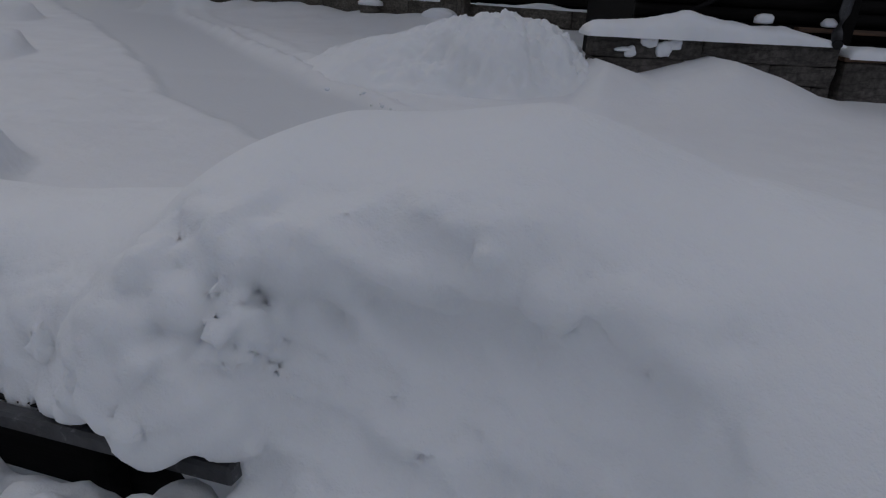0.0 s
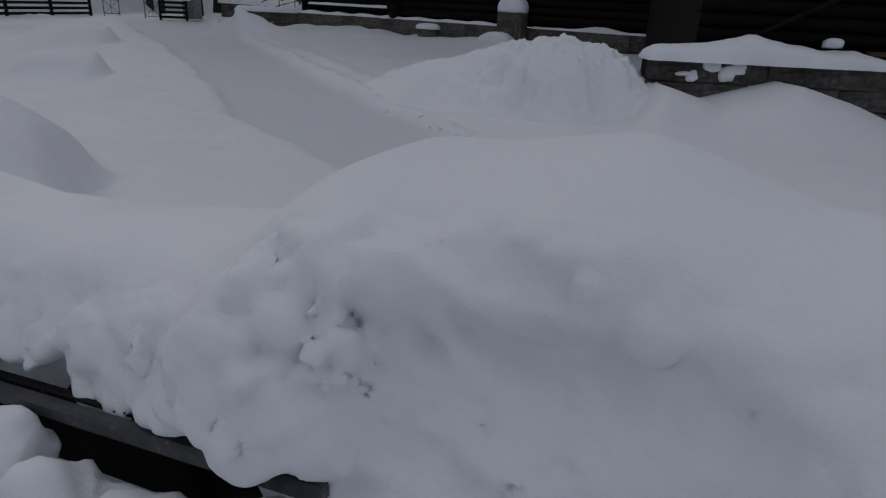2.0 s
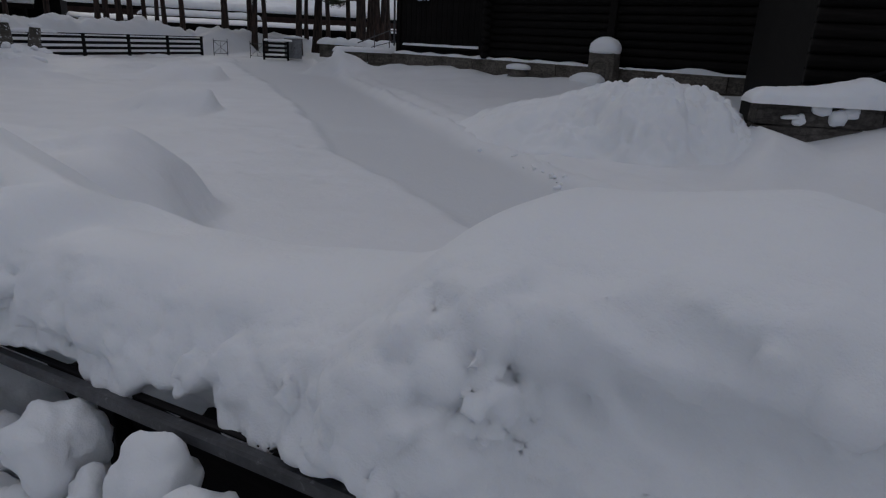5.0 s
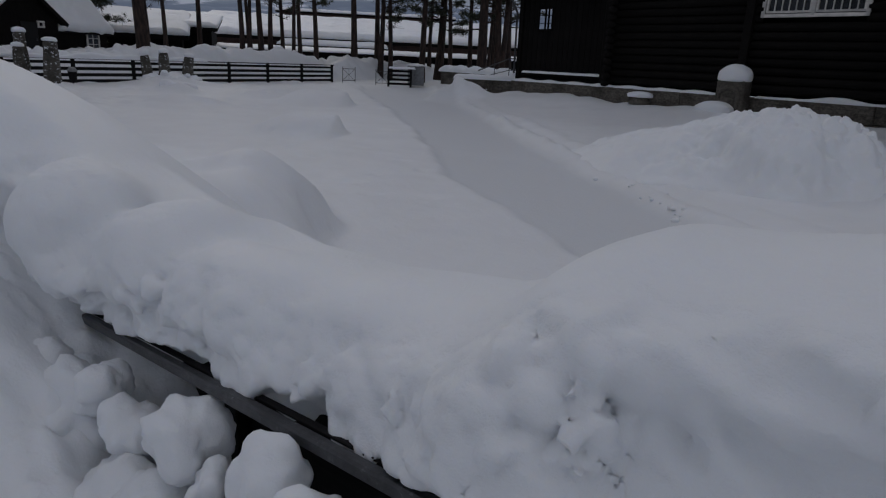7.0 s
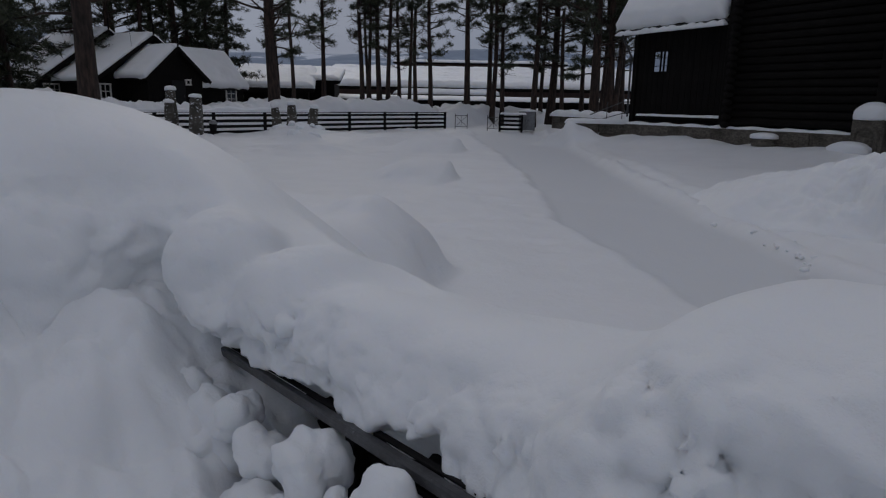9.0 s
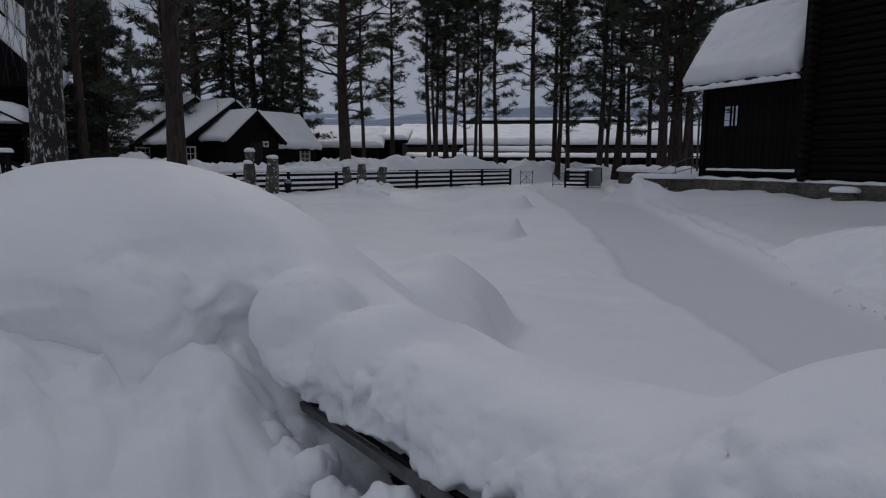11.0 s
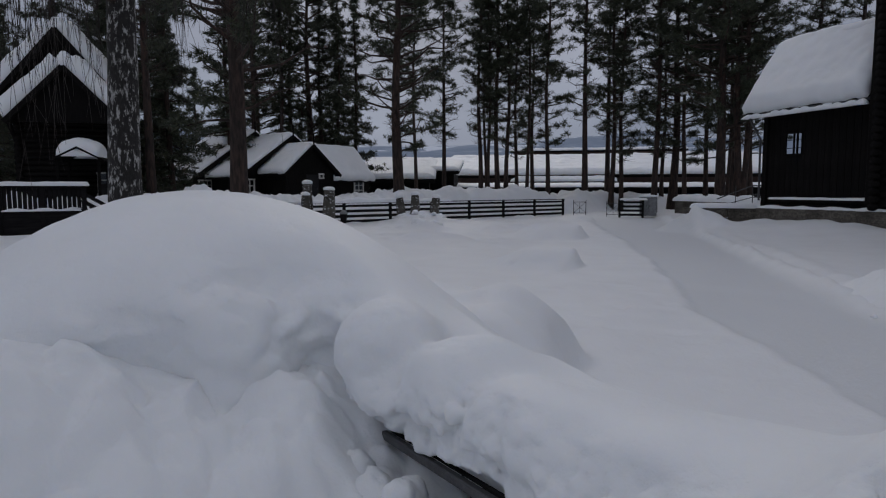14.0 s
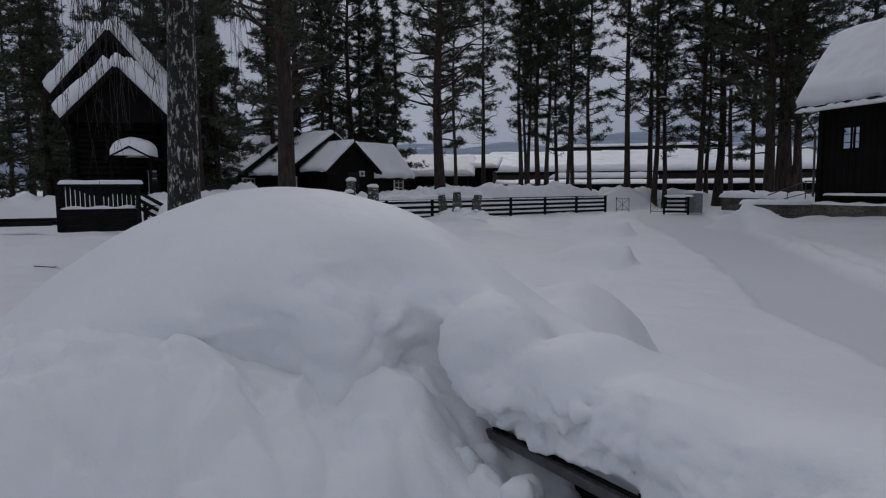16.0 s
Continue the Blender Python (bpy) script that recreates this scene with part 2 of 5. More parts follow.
def wood_material(name, dark, light, grain_size=0.05, stretch=(0.08, 1, 1), rough=0.75, where="Object"):
    mat, n, l, b = material(name, light, rough)
    b.inputs["Specular IOR Level"].default_value = 0.5 if max(light) > 0.05 else 0.12
    g = noise_node(n, l, grain_size, 6, stretch, where)
    broad = noise_node(n, l, 0.8, 3, (1, 1, 1), where)
    col = ramp(n, l, g.outputs["Fac"], [(0.3, dark), (0.72, light)])
    wear = ramp(n, l, broad.outputs["Fac"], [(0.3, (0.62, 0.62, 0.62)), (0.7, (1.15, 1.12, 1.08))])
    info = n.new("ShaderNodeObjectInfo")
    each = ramp(n, l, info.outputs["Random"], [(0.0, (0.72, 0.72, 0.72)), (1.0, (1.2, 1.18, 1.15))])
    c = mixed(n, l, col.outputs["Color"], wear.outputs["Color"], None, "MULTIPLY", 1.0)
    l.new(mixed(n, l, c, each.outputs["Color"], None, "MULTIPLY", 1.0), b.inputs["Base Color"])
    bump(n, l, b, [(g.outputs["Fac"], 0.5, 0.012)], 1.0)
    return mat


def stone_material(name, a, c, size=0.25, snow=0.0):
    mat, n, l, b = material(name, c, 0.85)
    g, broad, crack = noise_node(n, l, size * 0.3, 8, rough=0.65), noise_node(n, l, size * 3, 4), noise_node(n, l, size, 5, (0.5, 0.5, 2.4))
    col = ramp(n, l, g.outputs["Fac"], [(0.3, a), (0.7, c)])
    stain = ramp(n, l, broad.outputs["Fac"], [(0.32, (0.5, 0.48, 0.44)), (0.66, (1.1, 1.08, 1.05))])
    seam = ramp(n, l, crack.outputs["Fac"], [(0.42, (1, 1, 1)), (0.47, (0.45, 0.43, 0.42)), (0.52, (1, 1, 1))])
    x = mixed(n, l, col.outputs["Color"], stain.outputs["Color"], None, "MULTIPLY", 1.0)
    x = mixed(n, l, x, seam.outputs["Color"], None, "MULTIPLY", 0.8)
    if snow:
        frost_n = noise_node(n, l, size * 0.8, 6, (1, 1, 1.6))
        frost = ramp(n, l, frost_n.outputs["Fac"], [(0.62 - snow * 0.1, (0, 0, 0)), (0.66 - snow * 0.1, (1, 1, 1))])
        white = n.new("ShaderNodeRGB")
        white.outputs[0].default_value = (0.75, 0.77, 0.8, 1)
        x = mixed(n, l, x, white.outputs[0], frost.outputs["Color"])
    l.new(x, b.inputs["Base Color"])
    bump(n, l, b, [(broad.outputs["Fac"], 0.5, 0.06), (crack.outputs["Fac"], 0.6, 0.05), (g.outputs["Fac"], 0.6, 0.015)], 1.0)
    return mat


SNOW = snow_material("fresh_snow")
SNOW_GROUND = snow_material("ground_snow", (0.8, 0.815, 0.83), packed=True, grain=0.9)
SNOW_BANK = snow_material("settled_bank_snow", (0.835, 0.855, 0.87), grain=1.0)
TAR_WOOD = wood_material("tarred_black_timber", (0.003, 0.0027, 0.0025), (0.0105, 0.0092, 0.0085))
TAR_PLANK = wood_material("tarred_vertical_boards", (0.003, 0.0027, 0.0026), (0.0105, 0.0092, 0.0088), stretch=(1, 1, 0.08))
FENCE_WOOD = wood_material("black_stained_fence_wood", (0.005, 0.005, 0.006), (0.018, 0.017, 0.018))
GREY_WOOD = wood_material("weathered_grey_brown_board", (0.05, 0.03, 0.02), (0.16, 0.09, 0.05))
WHITE_PAINT = wood_material("white_window_paint", (0.6, 0.6, 0.58), (0.78, 0.78, 0.76), rough=0.5)
BROWN_CLAD = wood_material("brown_red_cladding", (0.045, 0.025, 0.02), (0.10, 0.055, 0.045), stretch=(1, 1, 0.1))
RED_PAINT = wood_material("red_house_paint", (0.10, 0.02, 0.015), (0.19, 0.045, 0.035))
STONE = stone_material("grey_foundation_stone", (0.055, 0.05, 0.043), (0.18, 0.165, 0.14), 0.3)
SLATE = stone_material("dark_layered_wall_stone", (0.035, 0.03, 0.026), (0.13, 0.12, 0.11), 0.35)
BAUTA = stone_material("lichened_standing_stone", (0.05, 0.048, 0.042), (0.15, 0.14, 0.12), 0.15, snow=0.25)
NICHE = stone_material("carved_stone", (0.07, 0.063, 0.054), (0.19, 0.175, 0.15), 0.12)
# near-black paint in place of interior shade, and on the cabin door
BACK_DARK, *_ = material("shade_and_door_black", (0.006, 0.006, 0.007), 0.9)

RAIL_METAL, n_, l_, b_ = material("black_painted_metal", (0.02, 0.02, 0.022), 0.42, 0.0)
frost_ = noise_node(n_, l_, 0.03, 6, rough=0.7)
frost_big = noise_node(n_, l_, 0.25, 3)
l_.new(mixed(n_, l_, ramp(n_, l_, frost_.outputs["Fac"], [(0.3, (0.028, 0.028, 0.031)), (0.6, (0.055, 0.056, 0.06)), (0.74, (0.2, 0.205, 0.215))]).outputs["Color"],
             ramp(n_, l_, frost_big.outputs["Fac"], [(0.4, (0.6, 0.6, 0.6)), (0.6, (1.1, 1.1, 1.1))]).outputs["Color"], None, "MULTIPLY", 1.0), b_.inputs["Base Color"])
bump(n_, l_, b_, [(frost_.outputs["Fac"], 0.4, 0.004)], 1.0)

GLASS, n_, l_, b_ = material("window_glass", (0.02, 0.022, 0.025), 0.04)
b_.inputs["Transmission Weight"].default_value = 0.55
GREY_METAL, n_, l_, b_ = material("grey_cabinet_metal", (0.2, 0.21, 0.22), 0.5, 0.2)
dirt_ = noise_node(n_, l_, 0.15, 5)
l_.new(ramp(n_, l_, dirt_.outputs["Fac"], [(0.3, (0.13, 0.135, 0.14)), (0.7, (0.24, 0.25, 0.26))]).outputs["Color"], b_.inputs["Base Color"])

BARK, n_, l_, b_ = material("pine_bark", (0.06, 0.04, 0.03), 0.9)
plate_ = noise_node(n_, l_, 0.12, 6, (1, 1, 0.25))
tall_ = noise_node(n_, l_, 2.5, 2)
l_.new(mixed(n_, l_, ramp(n_, l_, plate_.outputs["Fac"], [(0.35, (0.012, 0.010, 0.008)), (0.65, (0.06, 0.042, 0.034))]).outputs["Color"],
             ramp(n_, l_, tall_.outputs["Fac"], [(0.35, (0.75, 0.7, 0.7)), (0.65, (1.25, 1.0, 0.9))]).outputs["Color"], None, "MULTIPLY", 1.0), b_.inputs["Base Color"])
bump(n_, l_, b_, [(plate_.outputs["Fac"], 0.8, 0.05)], 1.0)

BIRCH, n_, l_, b_ = material("rough_birch_bark", (0.3, 0.3, 0.28), 0.85)
patch_ = noise_node(n_, l_, 0.2, 8, (2.0, 2.0, 0.8), rough=0.72)
crack_ = noise_node(n_, l_, 0.05, 6, (1, 1, 0.4))
l_.new(mixed(n_, l_, ramp(n_, l_, patch_.outputs["Fac"], [(0.52, (0.02, 0.018, 0.016)), (0.545, (0.1, 0.095, 0.09)), (0.58, (0.42, 0.415, 0.4))]).outputs["Color"],
             ramp(n_, l_, crack_.outputs["Fac"], [(0.3, (0.4, 0.38, 0.36)), (0.6, (1, 1, 1))]).outputs["Color"], None, "MULTIPLY", 1.0), b_.inputs["Base Color"])
bump(n_, l_, b_, [(patch_.outputs["Fac"], 0.7, 0.06), (crack_.outputs["Fac"], 0.8, 0.02)], 1.0)
TWIG, *_ = material("dark_twig", (0.022, 0.017, 0.014), 0.85)

NEEDLE, n_, l_, b_ = material("pine_needles", (0.02, 0.035, 0.015), 0.6)
geo_ = n_.new("ShaderNodeNewGeometry")
l_.new(ramp(n_, l_, geo_.outputs["Random Per Island"], [(0.0, (0.018, 0.024, 0.014)), (0.6, (0.036, 0.046, 0.024)), (1.0, (0.075, 0.082, 0.042))]).outputs["Color"], b_.inputs["Base Color"])

# blue-grey forest tones carry the distance haze in the base colour
HILL, n_, l_, b_ = material("forest_hill_painted_haze", (0.16, 0.2, 0.26), 1.0)
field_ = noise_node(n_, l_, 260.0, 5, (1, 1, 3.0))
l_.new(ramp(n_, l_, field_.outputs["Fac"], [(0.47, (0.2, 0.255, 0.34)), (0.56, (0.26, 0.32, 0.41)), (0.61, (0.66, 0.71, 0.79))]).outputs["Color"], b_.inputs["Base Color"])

# ---- ground ----
TRAIL_R = np.array([(-2.2, 7.4), (-3.8, 8.5), (-6.6, 10.7), (-12.0, 15.3), (-22.5, 24.4), (-33.0, 33.0)])
TRAIL_L = np.array([(-2.2, 4.4), (-3.5, 5.4), (-5.2, 6.5), (-7.1, 7.45), (-9.7, 9.7), (-16.4, 14.9), (-27.5, 22.7), (-36.0, 29.5)])


def side_of(line, x, y):
    """Signed distance to a line of points; above 0 on its right as one walks to the far end."""
    best, sign = np.full(np.shape(x), 1e9), np.zeros(np.shape(x))
    for (ax, ay), (bx, by) in zip(line[:-1], line[1:]):
        ex, ey = bx - ax, by - ay
        s = np.clip(((x - ax) * ex + (y - ay) * ey) / (ex * ex + ey * ey), 0, 1)
        d = np.hypot(x - ax - s * ex, y - ay - s * ey)
        near = d < best
        best = np.where(near, d, best)
        sign = np.where(near, np.sign(ey * (x - ax) - ex * (y - ay)), sign)
    return best * sign


def mound(x, y, cx, cy, rx, ry, h, turn=0.0, steep=2.0):
    c, s = math.cos(radians(turn)), math.sin(radians(turn))
    a, b = ((x - cx) * c + (y - cy) * s) / rx, (-(x - cx) * s + (y - cy) * c) / ry
    return h * np.exp(-(a * a + b * b) ** (steep / 2))


def cut_mound(x, y, cx, cy, rx, ry, h, turn=0.0):
    """A heap whose side towards +x is broken off steeply."""
    c, s = math.cos(radians(turn)), math.sin(radians(turn))
    a, b = ((x - cx) * c + (y - cy) * s) / rx, (-(x - cx) * s + (y - cy) * c) / ry
    body = np.exp(-(np.where(a > 0, 0.6 * a * a, a * a) + b * b) ** 1.5)
    return h * body * (1 - smooth01(a + 0.3 * b * b, 0.6, 0.8))


def ground_height(x, y):
    z = 0.05 * fbm(x, y, 0 * x, 5.0, 3, 11) + 0.012 * fbm(x, y, 0 * x, 0.7, 3, 21) + 0.05
    wob = 0.13 * fbm(x, y, 0 * x, 1.6, 3, 5)
    dr, dl = side_of(TRAIL_R, x, y) + wob * 0.6, -side_of(TRAIL_L, x, y) + wob
    inside = smooth01(-dr, -0.05, 0.2) * smooth01(-dl, -0.06, 0.2) * (1 - smooth01(-x, 30, 36))
    z = z * (1 - 0.85 * inside) - 0.06 * inside
    ridge = 0.13 * np.exp(-((dr - 0.16) / 0.17) ** 2) + 0.07 * np.exp(-((dr - 0.95) / 0.22) ** 2) - 0.05 * np.exp(-((dr - 0.6) / 0.12) ** 2)
    z = z + ridge * (1 - smooth01(-x, 27, 33)) * (0.8 + 0.4 * fbm(x, y, 0 * x, 0.5, 3, 8))
    # old pocks and half-filled footprints
    marks = random.Random(17)
    for k in range(46):
        px, py = marks.uniform(-13, -3.2), marks.uniform(2.6, 9.5)
        if py > 1.6 - 0.78 * px:
            continue
        w, t = marks.uniform(0.07, 0.16), marks.uniform(0, 3.1)
        u, v = (x - px) * math.cos(t) + (y - py) * math.sin(t), -(x - px) * math.sin(t) + (y - py) * math.cos(t)
        q = (u / (1.7 * w)) ** 2 + (v / w) ** 2
        z = z - marks.uniform(0.015, 0.05) * np.exp(-q) + 0.012 * np.exp(-(q - 2.2) ** 2)
    # heaps in the yard
    z = z + 0.16 * np.maximum(0, fbm(x, y, 0 * x, 1.3, 3, 29) - 0.12) * smooth01(-x, 17, 22) * smooth01(y, 1, 4) * (1 - inside)
    drop = (x + 5.0) * 0.62 + (y - 3.45) * 0.78 + 0.1 * fbm(x, y, 0 * x, 0.5, 2, 36)
    z = z + mound(x, y, -6.1, 2.65, 1.9, 1.3, 0.84, -12, 3.4) * (1 + 0.12 * fbm(x, y, 0 * x, 0.8, 3, 35)) * (1 - smooth01(drop, -0.24, 0.16) ** 0.8)
    z = z + cut_mound(x, y, -13.0, 9.0, 1.1, 1.1, 0.46, 58) + cut_mound(x, y, -20.3, 14.8, 1.5, 1.4, 0.5, 58)
    z = z + mound(x, y, -24.5, 14.2, 1.2, 0.9, 0.22) + mound(x, y, -27, 16.2, 1.3, 1.0, 0.25) + mound(x, y, -21.1, 9.3, 1.0, 0.9, 0.35)
    z = z + mound(x, y, -26.9, 12.2, 0.9, 0.8, 0.5) + mound(x, y, -32.8, 14.8, 1.9, 1.3, 0.45, 60) + mound(x, y, -30.5, 8.3, 1.5, 1.2, 0.25)
    z = z + mound(x, y, -21.2, 23.5, 1.7, 1.2, 0.72, -20, 4.0) * (1 + 0.45 * fbm(x, y, 0 * x, 0.8, 4, 33))
    # drifts along the log building and the stone wall
    along = 25.6 - 0.131 * (x + 19.5)
    z = z + 0.52 * smooth01(y, along - 4.5, along - 0.5) * smooth01(x, -21.5, -18.5) * (1 - smooth01(x, 4, 10)) * (1 + 0.25 * fbm(x, y, 0 * x, 1.8, 3, 41))
    s = (x + 1.5) * 0.914 + (y - 12.6) * 0.407
    off = -(x + 1.5) * 0.407 + (y - 12.6) * 0.914
    ahead = np.minimum(off + 1.0, 0)
    s = s - 0.36 * ahead
    crest = np.interp(s, [-1.6, -0.55, 0.05, 0.9, 2.3, 3.2, 4.2, 5.0, 6.5], [-0.05, 0.0, 0.66, 0.34, 0.80, 0.5, 0.05, -0.1, -0.1])
    z = z + 0.85 * crest * np.exp(-(np.abs(ahead) / 1.5) ** 2.6) * (1 - smooth01(off, 0.2, 1.0))
    # roadside banks behind the fence, and the higher land beyond
    fx = -31.2 - 0.235 * (y - 1.0)
    back = fx - x
    tall = np.interp(y, [-30, -6, 4, 12, 17, 30, 36, 44], [1.2, 1.2, 1.55, 1.1, 1.65, 1.7, 1.3, 1.1])
    lumpy = 0.22 * fbm(x, y, 0 * x, 1.5, 4, 51) + 0.3 * np.abs(fbm(x, y, 0 * x, 0.9, 4, 52))
    gate = np.exp(-((y - 31.0) / 1.6) ** 2)
    z = z + (1 - 0.55 * gate) * (tall + lumpy) * smooth01(back, 0.7, 2.6) * (1 - 0.25 * smooth01(back, 4, 9))
    z = z - 0.3 * smooth01(back, 30, 90)
    # ground before the left houses
    z = z + 0.25 * smooth01(-y, 1, 4) * smooth01(-x, 12, 20) * (1 - smooth01(back, 0.7, 2.6)) + 0.1 * fbm(x, y, 0 * x, 2.0, 3, 61) * smooth01(-y, 0, 3)
    return z, inside


fine_x = np.concatenate([-np.geomspace(3200, 56, 26), np.arange(-55, -46, 0.5), np.arange(-46, -14, 0.2), np.arange(-14, 5, 0.09), np.geomspace(5.3, 3000, 26)])
fine_y = np.concatenate([-np.geomspace(3000, 14, 24), np.arange(-13, -4, 0.4), np.arange(-4, 16, 0.11), np.arange(16, 40, 0.22), np.geomspace(40.5, 3000, 28)])
GX, GY = np.meshgrid(fine_x, fine_y, indexing="ij")
GZ, GP = ground_height(GX, GY)
ground_mesh = sheet(np.stack([GX, GY, GZ], -1))
packed = ground_mesh.attributes.new("packed", "FLOAT", "POINT")
packed.data.foreach_set("value", (GP * 0.85).ravel())
ground = tagged(part("ground", ground_mesh, SNOW_GROUND), "deep snow over a yard with a cleared path", "ground", kind="structure")

# ---- snow bank on the handrail fence in front ----
# the line of its front
BANK = np.array([
    (3.2, 0.1), (1.6, 0.2), (0.9, 0.35), (0.45, 0.52), (0.05, 0.58),
    (-0.4, 0.55), (-0.7, 0.55), (-0.93, 0.58), (-1.15, 0.62), (-1.5, 0.62),
    (-1.9, 0.61), (-2.3, 0.6), (-2.7, 0.59), (-3.05, 0.58), (-3.4, 0.56),
    (-3.65, 0.48), (-3.8, 0.32), (-3.83, 0.1), (-3.8, -0.2), (-3.77, -0.6), (-3.76, -1.0), (-3.77, -1.6), (-3.82, -2.4), (-3.9, -3.4),
])
RIDGE_X = [-3.6, -2.7, -2.35, -2.0, -1.65, -1.3, -1.03, -0.86, -0.74, -0.57, -0.36, 0.04, 0.3, 0.47, 0.8, 1.6, 3.2]
RIDGE_Z = [1.05, 1.00, 1.01, 1.02, 1.04, 1.12, 1.15, 1.23, 1.36, 1.44, 1.45, 1.51, 1.46, 1.41, 1.36, 1.25, -0.1]


def bank_top(x, y):
    """Height of the smooth upper side of the bank."""
    ridge = sum(np.interp(x + o, RIDGE_X, RIDGE_Z) for o in (-0.05, -0.015, 0.015, 0.05)) / 4
    mid = 1.25 + 0.2 * smooth01(x, -1.0, -0.3)
    ridge = ridge * (1 - 0.105 * (np.maximum(mid - y, 0) / 0.65) ** 2.3) * (1 - smooth01(y, mid + 0.03, mid + 0.85)) - 0.15 * smooth01(y, mid + 0.03, mid + 0.85)
    ridge = ridge + 0.2 * np.exp(-(((x + 2.62) / 0.27) ** 2 + ((y - 0.86) / 0.33) ** 2)) + 0.05 * np.exp(-(((x + 1.95) / 0.25) ** 2 + ((y - 0.95) / 0.3) ** 2))
    ridge = ridge - 0.8 * smooth01(-x, 3.6, 4.9)
    q2 = ((x + 5.7) / 3.4) ** 2 + ((y + 0.1) / 2.4) ** 2
    dome = 1.95 * (1 - 0.69 * q2 + 0.05 * q2 * q2)
    dome = np.maximum(dome, -0.3) - 0.3 * smooth01(q2, 1.6, 2.2)
    k = 12.0
    both = np.log(np.exp(k * ridge) + np.exp(k * dome)) / k
    # the cleft between the two swollen ends
    cleft = np.exp(-((x + 2.97 - 0.25 * (y - 0.75)) / 0.14) ** 2) * np.exp(-((y - 0.7) / 0.4) ** 2)
    return both - 0.16 * cleft + 0.12 * np.exp(-(((x + 3.3) / 0.22) ** 2 + ((y - 0.7) / 0.32) ** 2)) + 0.05 * np.exp(-(((x + 1.5) / 0.2) ** 2 + ((y - 0.85) / 0.3) ** 2)) - 0.05 * np.exp(-(((x + 2.22) / 0.12) ** 2 + ((y - 0.75) / 0.35) ** 2))


def rail_z(x):
    return 0.455 + 0.104 * (x + 3.72)


def soft_min(a, b, k):
    h = np.maximum(k - np.abs(a - b), 0) / k
    return np.minimum(a, b) - h * h * k / 4


def soft_max(a, b, k):
    return -soft_min(-a, -b, k)


def skin(field, xs, ys, zs):
    """A closed skin round the part of a grid where the field is above 0."""
    inside = field > 0
    n = [k - 1 for k in field.shape]
    corners = [(i, j, k) for i in (0, 1) for j in (0, 1) for k in (0, 1)]
    count = sum(inside[i:i + n[0], j:j + n[1], k:k + n[2]].astype(np.int8) for i, j, k in corners)
    cells = np.argwhere((count > 0) & (count < 8))
    ids = np.full(n, -1, np.int32)
    ids[tuple(cells.T)] = np.arange(len(cells))
    value = {c: field[cells[:, 0] + c[0], cells[:, 1] + c[1], cells[:, 2] + c[2]].astype(float) for c in corners}
    axes = (xs, ys, zs)
    place = {c: np.stack([axes[d][cells[:, d] + c[d]] for d in range(3)], -1) for c in corners}
    total, hits = np.zeros((len(cells), 3)), np.zeros(len(cells))
    for c in corners:
        for d in range(3):
            if c[d]:
                continue
            e = tuple(1 if q == d else c[q] for q in range(3))
            f0, f1 = value[c], value[e]
            cross = (f0 > 0) != (f1 > 0)
            w = np.where(cross, f0 / np.where(cross, f0 - f1, 1), 0)[:, None]
            total += np.where(cross[:, None], place[c] * (1 - w) + place[e] * w, 0)
            hits += cross
    verts = total / hits[:, None]
    quads = []
    for d in range(3):
        p, q = (d + 1) % 3, (d + 2) % 3
        lo, hi = [slice(1, -1)] * 3, [slice(1, -1)] * 3
        lo[d], hi[d] = slice(0, -1), slice(1, None)
        f0, f1 = inside[tuple(lo)], inside[tuple(hi)]
        for cross, flip in ((f0 & ~f1, False), (~f0 & f1, True)):
            at = np.argwhere(cross)
            if not len(at):
                continue
            at[:, p] += 1
            at[:, q] += 1
            ring = []
            for dp, dq in ((1, 1), (0, 1), (0, 0), (1, 0)):
                cell = at.copy()
                cell[:, p] -= dp
                cell[:, q] -= dq
                ring.append(ids[tuple(cell.T)])
            ring = np.stack(ring, -1)
            quads.append(ring[:, ::-1] if flip else ring)
    quads = np.concatenate(quads)
    mesh = bpy.data.meshes.new("skin")
    mesh.from_pydata(verts.tolist(), [], quads.tolist())
    return smooth_shade(mesh)


def hem_line(x):
    """Lower edge of the bank above the rail, hanging in lobes and tongues."""
    tongue = 0.022 * vnoise(x, 0 * x, 0 * x, 0.15, 93) + 0.02 * vnoise(x, 0 * x, 0 * x, 0.06, 94) - 0.075 * smooth01(vnoise(x, 0 * x, 0 * x, 0.3, 96), 0.2, 0.6) * (1 - 0.7 * smooth01(x, -1.1, -0.8)) - 0.02 * smooth01(x, -1.5, -0.9)
    return rail_z(x) + 0.062 + tongue


